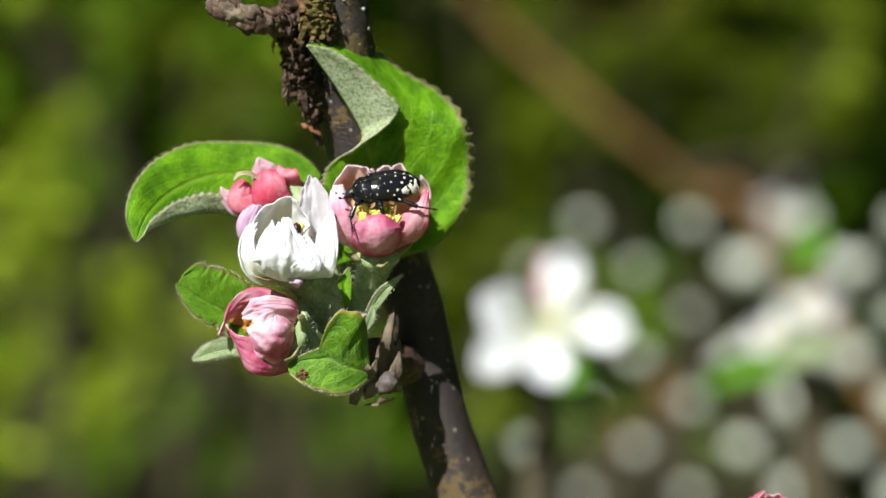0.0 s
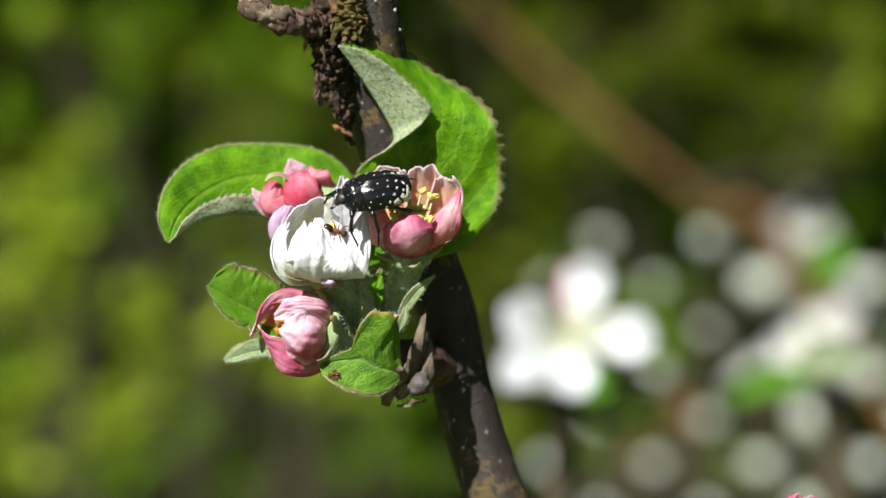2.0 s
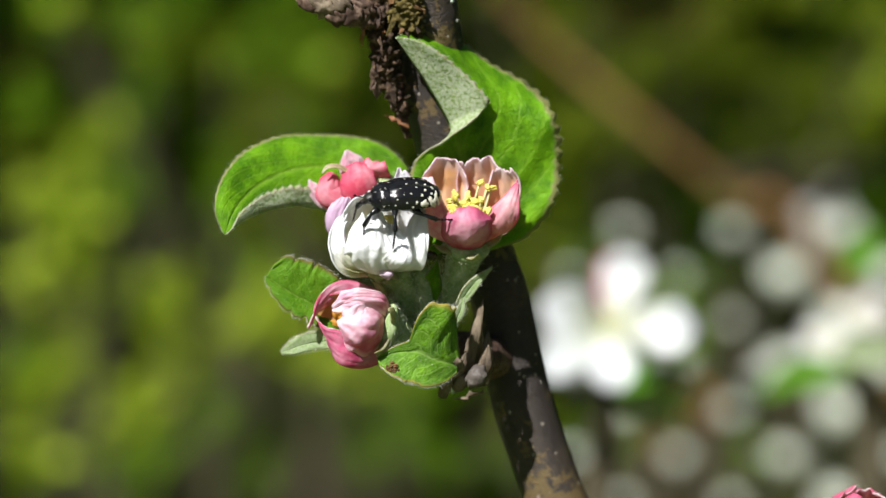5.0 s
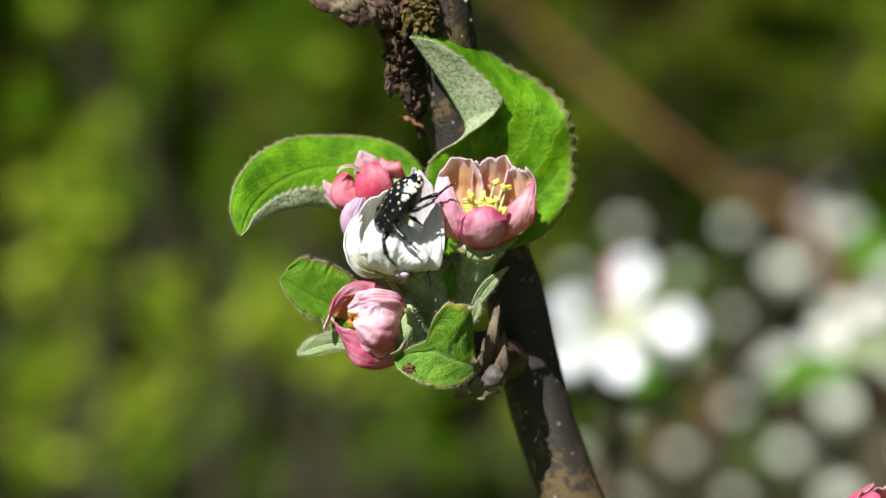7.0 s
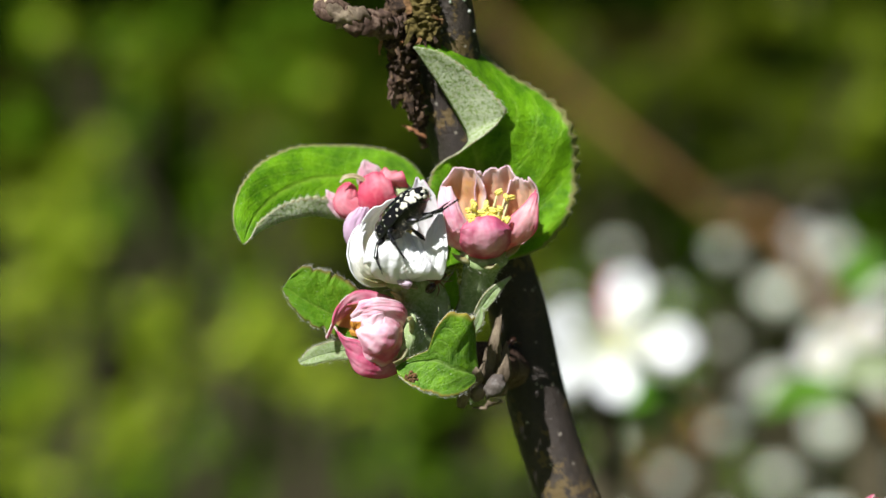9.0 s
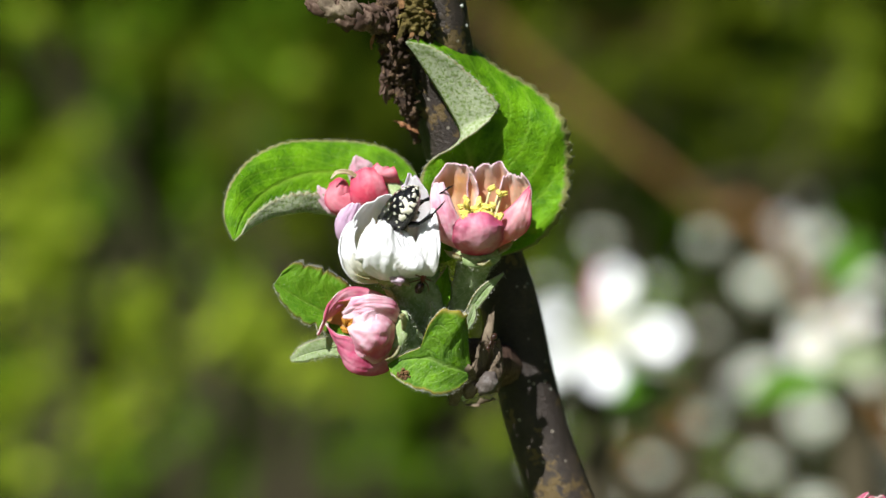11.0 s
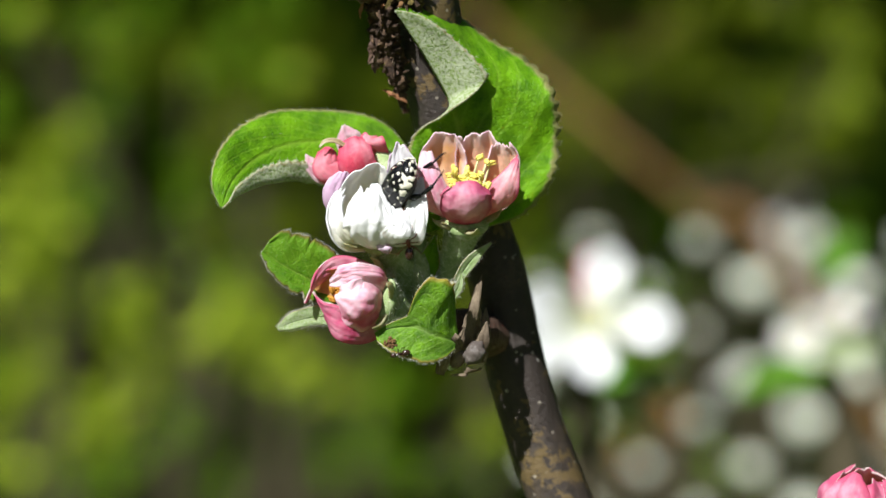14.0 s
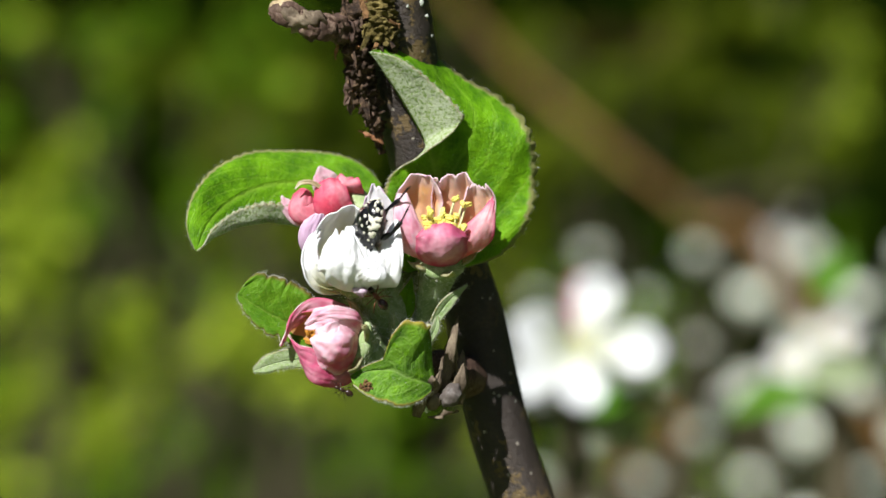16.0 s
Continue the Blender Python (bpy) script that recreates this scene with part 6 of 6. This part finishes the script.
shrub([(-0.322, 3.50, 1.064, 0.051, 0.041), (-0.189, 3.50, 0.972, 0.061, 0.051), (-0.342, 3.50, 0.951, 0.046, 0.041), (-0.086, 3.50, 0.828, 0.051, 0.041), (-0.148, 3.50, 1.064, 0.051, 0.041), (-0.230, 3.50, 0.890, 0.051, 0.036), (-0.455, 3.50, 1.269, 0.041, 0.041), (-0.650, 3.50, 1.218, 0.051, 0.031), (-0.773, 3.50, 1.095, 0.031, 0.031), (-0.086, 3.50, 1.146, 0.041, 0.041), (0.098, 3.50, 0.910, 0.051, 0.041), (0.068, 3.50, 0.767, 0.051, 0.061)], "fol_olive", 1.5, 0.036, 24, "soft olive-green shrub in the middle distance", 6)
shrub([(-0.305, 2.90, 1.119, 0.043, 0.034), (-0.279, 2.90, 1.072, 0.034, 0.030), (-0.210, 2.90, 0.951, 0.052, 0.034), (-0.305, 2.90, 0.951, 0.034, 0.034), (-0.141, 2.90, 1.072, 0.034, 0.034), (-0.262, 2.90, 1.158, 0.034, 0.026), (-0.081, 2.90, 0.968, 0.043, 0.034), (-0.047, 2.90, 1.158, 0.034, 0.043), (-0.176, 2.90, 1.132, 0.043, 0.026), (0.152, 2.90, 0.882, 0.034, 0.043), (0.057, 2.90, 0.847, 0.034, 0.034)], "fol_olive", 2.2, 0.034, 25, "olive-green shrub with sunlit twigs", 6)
hedge(4.6, -3.5, 3.5, 3.4, 26000, 0.12, "fol_shade", 1, "tall green hedge closing the garden, deep shade put into its colour")
chain_link(1.47, (-4, 6), 4, (0.2809, 0.8342))


def dry_branch():
    ob = thing("dead_branch", Vector((0.9, 1.7, 0)), "long dry orange-brown branch leaning in the shrubs", "branch")
    bm = bmesh.new()
    tube(bm, [Vector((0.92, 1.7, -0.02)), Vector((0.3868, 1.7700, 0.8839)), Vector((0.2812, 1.7700, 0.9756)), Vector((0.1923, 1.7700, 1.0478)), Vector((0.1002, 1.8200, 1.1328)), Vector((0.0205, 1.8200, 1.2182))], [(0, 0.010), (0.4, 0.0052), (1, 0.0034)], 30, 12, 0.12)
    part("stick", bm, "dry_stick", ob)
    bm = bmesh.new()
    tube(bm, [Vector((0.2646, 1.7700, 0.9895)), Vector((0.3393, 1.8200, 1.0075)), Vector((0.4509, 1.9200, 1.0132))], [(0, 0.010), (1, 0.006)], 12, 10, 0.1)
    part("side_stick", bm, "stem_far", ob)


dry_branch()


def far_blossoms():
    a = branch_thing("apple shoot with a wide open white blossom", [Vector((0.05, 0.22, -0.02)), Vector((0.045, 0.2, 0.35)), Vector((0.045, 0.23, 0.7)), Vector((0.0418, 0.2700, 0.8697)), Vector((0.0433, 0.2720, 0.8866)), Vector((0.0440, 0.2720, 0.9042)), Vector((0.0438, 0.2680, 0.9180))], [(0, 0.008), (0.7, 0.0036), (1, 0.0028)])
    fl = calyx(a, V(44.2, 262.0, -24.1), Vector((0.05, -1, 0.2)), 3.4, 4.0, 101, fuzz=0, name="blossom", label="wide open white apple flower")
    for k, (mid, tip, wide, back) in enumerate((
        (V(48.4, 264.0, -10.2), V(49.4, 262.0, -4.3), 5.6, "petal_far"),
        (V(57.4, 248.0, -23.9), V(65.0, 246.0, -24.4), 5.6, "petal_far"),
        (V(43.6, 246.0, -33.4), V(44.0, 244.0, -39.9), 5.2, "petal_far"),
        (V(33.2, 250.0, -20.0), V(25.9, 248.0, -17.0), 6.0, "petal_far"),
        (V(32.4, 248.0, -29.9), V(25.1, 246.0, -35.5), 5.2, "petal_far"),
    )):
        base = V(43.9, 258.0, -23.9)
        side = (tip - base).cross(Vector((0, 1, 0))).normalized()
        folded(fl, [base, base.lerp(mid, 0.5) + Vector((0, -0.001, 0)), mid, tip], [(0, 1.5), (0.25, wide * 0.5), (0.6, wide * 1.12), (0.82, wide * 1.15), (1, wide * 0.8)], [(0, 10), (1, 28)], side, ("petal_far", back), 150 + k, 0.4, 0.06, 0.22, (14, 12))
    base = V(44.1, 266.0, -20.6)
    folded(fl, [base, V(44.2, 267.0, -11.7), V(45.0, 266.0, -5.5)], [(0, 1.5), (0.5, 3.2), (1, 2.4)], [(0, 20), (1, 50)], Vector((1, 0, 0.4)), ("petal_rose_out", "petal_rose_out"), 158, 0.3, 0.06, 0.22, (14, 12), label="rosy petal back")
    stamens(fl, V(43.9, 258.0, -23.9), Vector((0.05, -1, 0.2)), 10, 3.4, 6.0, 101)
    for k, (f, t, w) in enumerate(((Vector((0.0465, 0.2800, 0.9061)), Vector((0.0717, 0.3000, 0.9108)), 8), (Vector((0.0465, 0.2800, 0.9046)), Vector((0.0733, 0.3000, 0.9046)), 7), (Vector((0.0457, 0.2800, 0.9076)), Vector((0.0623, 0.3000, 0.8951)), 6))):
        plain_leaf(a, f, t, w, 110 + k)
    b = branch_thing("apple shoot with pink-white blossoms and a broad leaf", [Vector((0.21, 0.42, -0.02)), Vector((0.19, 0.42, 0.3)), Vector((0.16, 0.42, 0.6)), Vector((0.1450, 0.4200, 0.8439)), Vector((0.1444, 0.4200, 0.8663)), Vector((0.1425, 0.4200, 0.8895)), Vector((0.1320, 0.4000, 0.9133))], [(0, 0.010), (0.7, 0.0065), (1, 0.003)])
    for k, (p, s, mt) in enumerate(((Vector((0.1419, 0.5000, 0.9079)), 9.5, "petal_blush"), (Vector((0.1629, 0.5200, 0.9177)), 9, "petal_rose_out"))):
        open_flower(b, p, Vector((-0.2 + 0.15 * k, -1, 0.5)), s, 120 + k * 3, ("petal_far", "petal_rose_out" if k % 2 else mt), turn=k * 20)
    plain_leaf(b, Vector((0.1132, 0.3200, 0.9144)), Vector((0.1327, 0.3200, 0.9152)), 6.5, 131, Vector((0, 0, 1)))
    plain_leaf(b, Vector((0.1436, 0.4700, 0.9339)), Vector((0.1578, 0.4700, 0.9502)), 8, 132)
    plain_leaf(b, Vector((0.1359, 0.4200, 0.9027)), Vector((0.1085, 0.4400, 0.8936)), 6, 133, Vector((0, 0, 1)))
    c = branch_thing("apple shoot with a bright pink bud in focus", [Vector((0.09, 0.012, -0.02)), Vector((0.085, 0.01, 0.2)), Vector((0.078, 0.01, 0.45)), Vector((0.068, 0.008, 0.7)), V(59.96, 5.00, -66.37), V(59.57, 5.00, -53.24), V(59.27, 5.00, -45.51)], [(0, 0.006), (0.6, 0.004), (0.85, 0.0016), (1, 0.0014)])
    base, axis = V(58.98, 4.00, -44.58), Vector((0.05, -0.25, 1))
    fl = calyx(c, base, axis, 3.4, 3.4, 141, name="bud", label="half-open bright pink apple bud")
    for k in range(5):
        petal(fl, base, axis, k * 72 + 20, [(0, 0.7, 0.2), (0.15, 3.0, 0.6), (0.4, 5.2, 3.5), (0.65, 5.2, 6.8), (0.85, 3.8, 9.2), (1, 1.8, 10.6)], [(0, 22), (0.3, 44), (0.7, 52), (1, 60)], ("petal_pink_in", "petal_rose_out"), 142 + k * 1.7, 0.12, 0.1, 0.1 * k, edge_wave=1.0)


far_blossoms()


# ---- what moves ----
def facing(at, ahead, back):
    """A pose whose x axis points ahead and whose z axis leans towards back."""
    x = Vector(ahead).normalized()
    z = Vector(back)
    z = (z - x * z.dot(x)).normalized()
    y = z.cross(x)
    m = Matrix((x, y, z)).transposed().to_4x4()
    return Matrix.Translation(at) @ m


def turned(leg, rx, ry, rz):
    return Matrix.Translation(leg.location) @ Euler([radians(a) for a in (rx, ry, rz)]).to_matrix().to_4x4()


def motions():
    walk(BEETLE, [
        (0.0, facing(V(6.25, -2.50, 7.74), (-1, -0.2, -0.16), (0, -0.28, 1))),
        (0.5, facing(V(5.66, -2.50, 7.51), (-1, -0.15, -0.06), (0, -0.4, 0.9))),
        (1.0, facing(V(5.35, -3.00, 7.35), (-1, -0.12, 0.10), (0, -0.5, 0.86))),
        (1.5, facing(V(3.79, -5.20, 7.25), (-1, -0.15, -0.05), (-0.05, -0.66, 0.75))),
        (2.0, facing(V(0.84, -6.20, 7.31), (-0.95, -0.2, -0.22), (-0.1, -0.72, 0.68))),
        (2.5, facing(V(-0.07, -6.20, 5.34), (-0.8, -0.1, -0.55), (-0.3, -0.75, 0.6))),
        (3.0, facing(V(-0.22, -6.20, 5.94), (-0.86, -0.15, -0.44), (-0.25, -0.74, 0.62))),
        (3.5, facing(V(-0.89, -6.20, 4.16), (-0.62, 0.15, -0.74), (-0.45, -0.78, 0.42))),
        (4.0, facing(V(-0.59, -6.20, 5.12), (-0.74, -0.05, -0.62), (-0.3, -0.76, 0.58))),
        (4.5, facing(V(-1.78, -6.20, 5.64), (-0.97, -0.12, -0.16), (-0.05, -0.62, 0.78))),
        (5.0, facing(V(-3.11, -6.20, 5.64), (-0.97, -0.2, -0.07), (0, -0.45, 0.9))),
        (6.2, facing(V(-4.61, -7.00, 5.37), (-0.75, 0.05, -0.6), (-0.4, -0.45, 0.8))),
        (7.5, facing(V(-5.66, -6.50, 3.59), (-0.5, 0.3, -0.8), (-0.85, 0.25, 0.45))),
        (8.0, facing(V(-5.36, -6.50, 3.84), (-0.6, 0.28, -0.75), (-0.82, 0.28, 0.5))),
        (9.0, facing(V(-5.56, -6.50, 3.94), (-0.62, 0.35, -0.68), (-0.8, 0.3, 0.55))),
        (10.0, facing(V(-5.62, -4.50, 3.67), (-0.55, 0.5, -0.66), (-0.8, 0.25, 0.55))),
        (11.2, facing(V(-4.65, -3.00, 3.67), (-0.4, 0.66, -0.64), (-0.72, -0.3, 0.5))),
        (12.5, facing(V(-3.92, -3.00, 3.30), (-0.3, 0.7, -0.65), (-0.75, -0.35, 0.45))),
        (13.5, facing(V(-3.15, -3.00, 2.85), (-0.33, 0.7, -0.64), (-0.75, -0.35, 0.45))),
        (15.0, facing(V(-3.52, -3.00, 3.22), (-0.32, 0.7, -0.64), (-0.72, -0.45, 0.45))),
        (16.0, facing(V(-3.82, -3.00, 3.00), (-0.22, 0.7, -0.68), (-0.78, -0.42, 0.42))),
    ])
    swing = {
        "fl": [(0, 0, 10, -10), (1, -10, 0, 5), (2, 5, 20, 10), (3, -10, 10, -10), (4, 0, 0, 10), (5, -15, 10, -25), (7.5, 0, 0, 0), (16, 0, 10, 0)],
        "fr": [(0, 0, 0, 10), (1, 10, 10, -15), (2, 0, 0, 10), (3, 10, 0, -5), (4, 0, 10, 5), (5, 10, 0, 15), (7.5, 0, 0, 0), (16, 0, 0, 0)],
        "ml": [(0, -10, 0, 10), (1, 10, 0, -20), (2, 0, 0, 15), (3, -10, 0, 0), (4, 10, 0, 20), (5, 0, 0, -5), (7.5, 0, 0, 0), (16, 0, 0, 5)],
        "mr": [(0, 10, 0, 0), (1, -10, 0, 15), (2, 0, 0, -10), (3, 10, 0, 10), (4, 0, 0, -10), (5, 0, 0, 10), (7.5, 0, 0, 0), (16, 0, 0, 0)],
        "hl": [(0, 0, 0, 0), (2, 0, 0, 15), (3, 0, 5, -5), (4, 5, 0, 5), (5, -25, 10, 10), (7.5, -75, 5, 0), (8.2, -80, 0, -5), (9, -76, 8, 0), (10, -70, 10, -5), (12.5, -78, 0, 5), (14, -72, 5, 0), (16, -76, 4, 3)],
        "hr": [(0, 0, 0, 0), (2, 0, 0, -10), (3, 0, 0, 5), (4, 0, 0, -5), (5, 0, -10, 10), (7.5, 30, 0, 0), (9, 28, 5, -8), (10, 34, -4, 4), (12.5, 26, 0, 0), (14, 32, 3, -5), (16, 28, 0, 0)],
    }
    for key, rows in swing.items():
        leg = LEGS[key]
        walk(leg, [(t, turned(leg, a, b, c)) for t, a, b, c in rows])
    walk(ANT_A, [
        (0.0, facing(V(-4.63, -4.50, 1.20), (0.2, -0.2, -1), (0, -1, 0.3))),
        (1.0, facing(V(-4.78, -4.50, 1.42), (0.3, -0.2, -1), (0, -1, 0.3))),
        (2.0, facing(V(-3.96, -4.50, 2.17), (0.9, -0.1, -0.3), (0, -1, 0.4))),
        (3.0, facing(V(-2.82, -6.50, -0.52), (0.4, -0.2, -0.9), (0.2, -1, 0.2))),
        (4.0, facing(V(-2.08, -5.50, -3.42), (0.5, 0, -0.8), (0.4, -0.9, 0))),
        (4.5, facing(V(-0.23, -2.00, -1.88), (0.8, 0, 0.5), (0.4, -0.9, 0))),
        (5.0, facing(V(-0.38, -2.00, -1.81), (-0.9, -0.2, 0.2), (0.3, -0.9, 0.2))),
        (7.5, facing(V(-1.80, -4.00, -3.82), (-0.6, 0, -0.7), (0.2, -1, 0))),
        (8.0, facing(V(-3.22, -4.00, -5.54), (0.8, 0, 0.4), (0.2, -1, 0))),
        (9.0, facing(V(-0.75, -2.50, -4.29), (0.7, 0, 0.7), (0.4, -0.9, 0))),
        (10.0, facing(V(-1.05, -2.50, -4.44), (0.5, 0, 0.8), (0.4, -0.9, 0))),
        (12.5, facing(V(-2.25, -6.00, -4.05), (0.1, 0, 1), (0.1, -1, 0))),
        (13.5, facing(V(-1.90, -6.00, -3.95), (-0.1, 0, 1), (0.1, -1, 0))),
        (15.0, facing(V(-2.00, -6.00, -4.20), (-0.1, 0, 1), (0.2, -1, 0))),
        (16.0, facing(V(-2.84, -4.50, -5.30), (-0.6, 0, 0.7), (0.1, -1, 0))),
    ])
    walk(ANT_B, [
        (0.0, facing(V(11.44, 19.20, -21.01), (0, 0.2, 1), (0.1, 1, 0))),
        (5.0, facing(V(10.63, 19.20, -16.95), (-0.2, 0.1, 1), (0.1, 1, 0))),
        (10.2, facing(V(8.32, 1.50, -12.90), (-0.4, -0.3, -0.8), (-0.4, -0.9, 0.1))),
        (12.5, facing(V(4.65, -3.20, -14.63), (-0.5, 0, -0.8), (0, -1, 0.3))),
        (13.5, facing(V(0.60, -4.60, -17.30), (-0.9, 0, -0.4), (0, -0.9, 0.4))),
        (14.0, facing(V(-3.00, -5.00, -18.40), (-0.95, 0, -0.2), (0, -0.8, 0.5))),
        (15.0, facing(V(-6.55, -5.20, -18.15), (-0.95, 0, 0.1), (0, -0.8, 0.4))),
        (16.0, facing(V(-7.20, -5.40, -17.45), (-0.85, 0, 0.4), (0.2, -0.8, 0.4))),
    ])


motions()
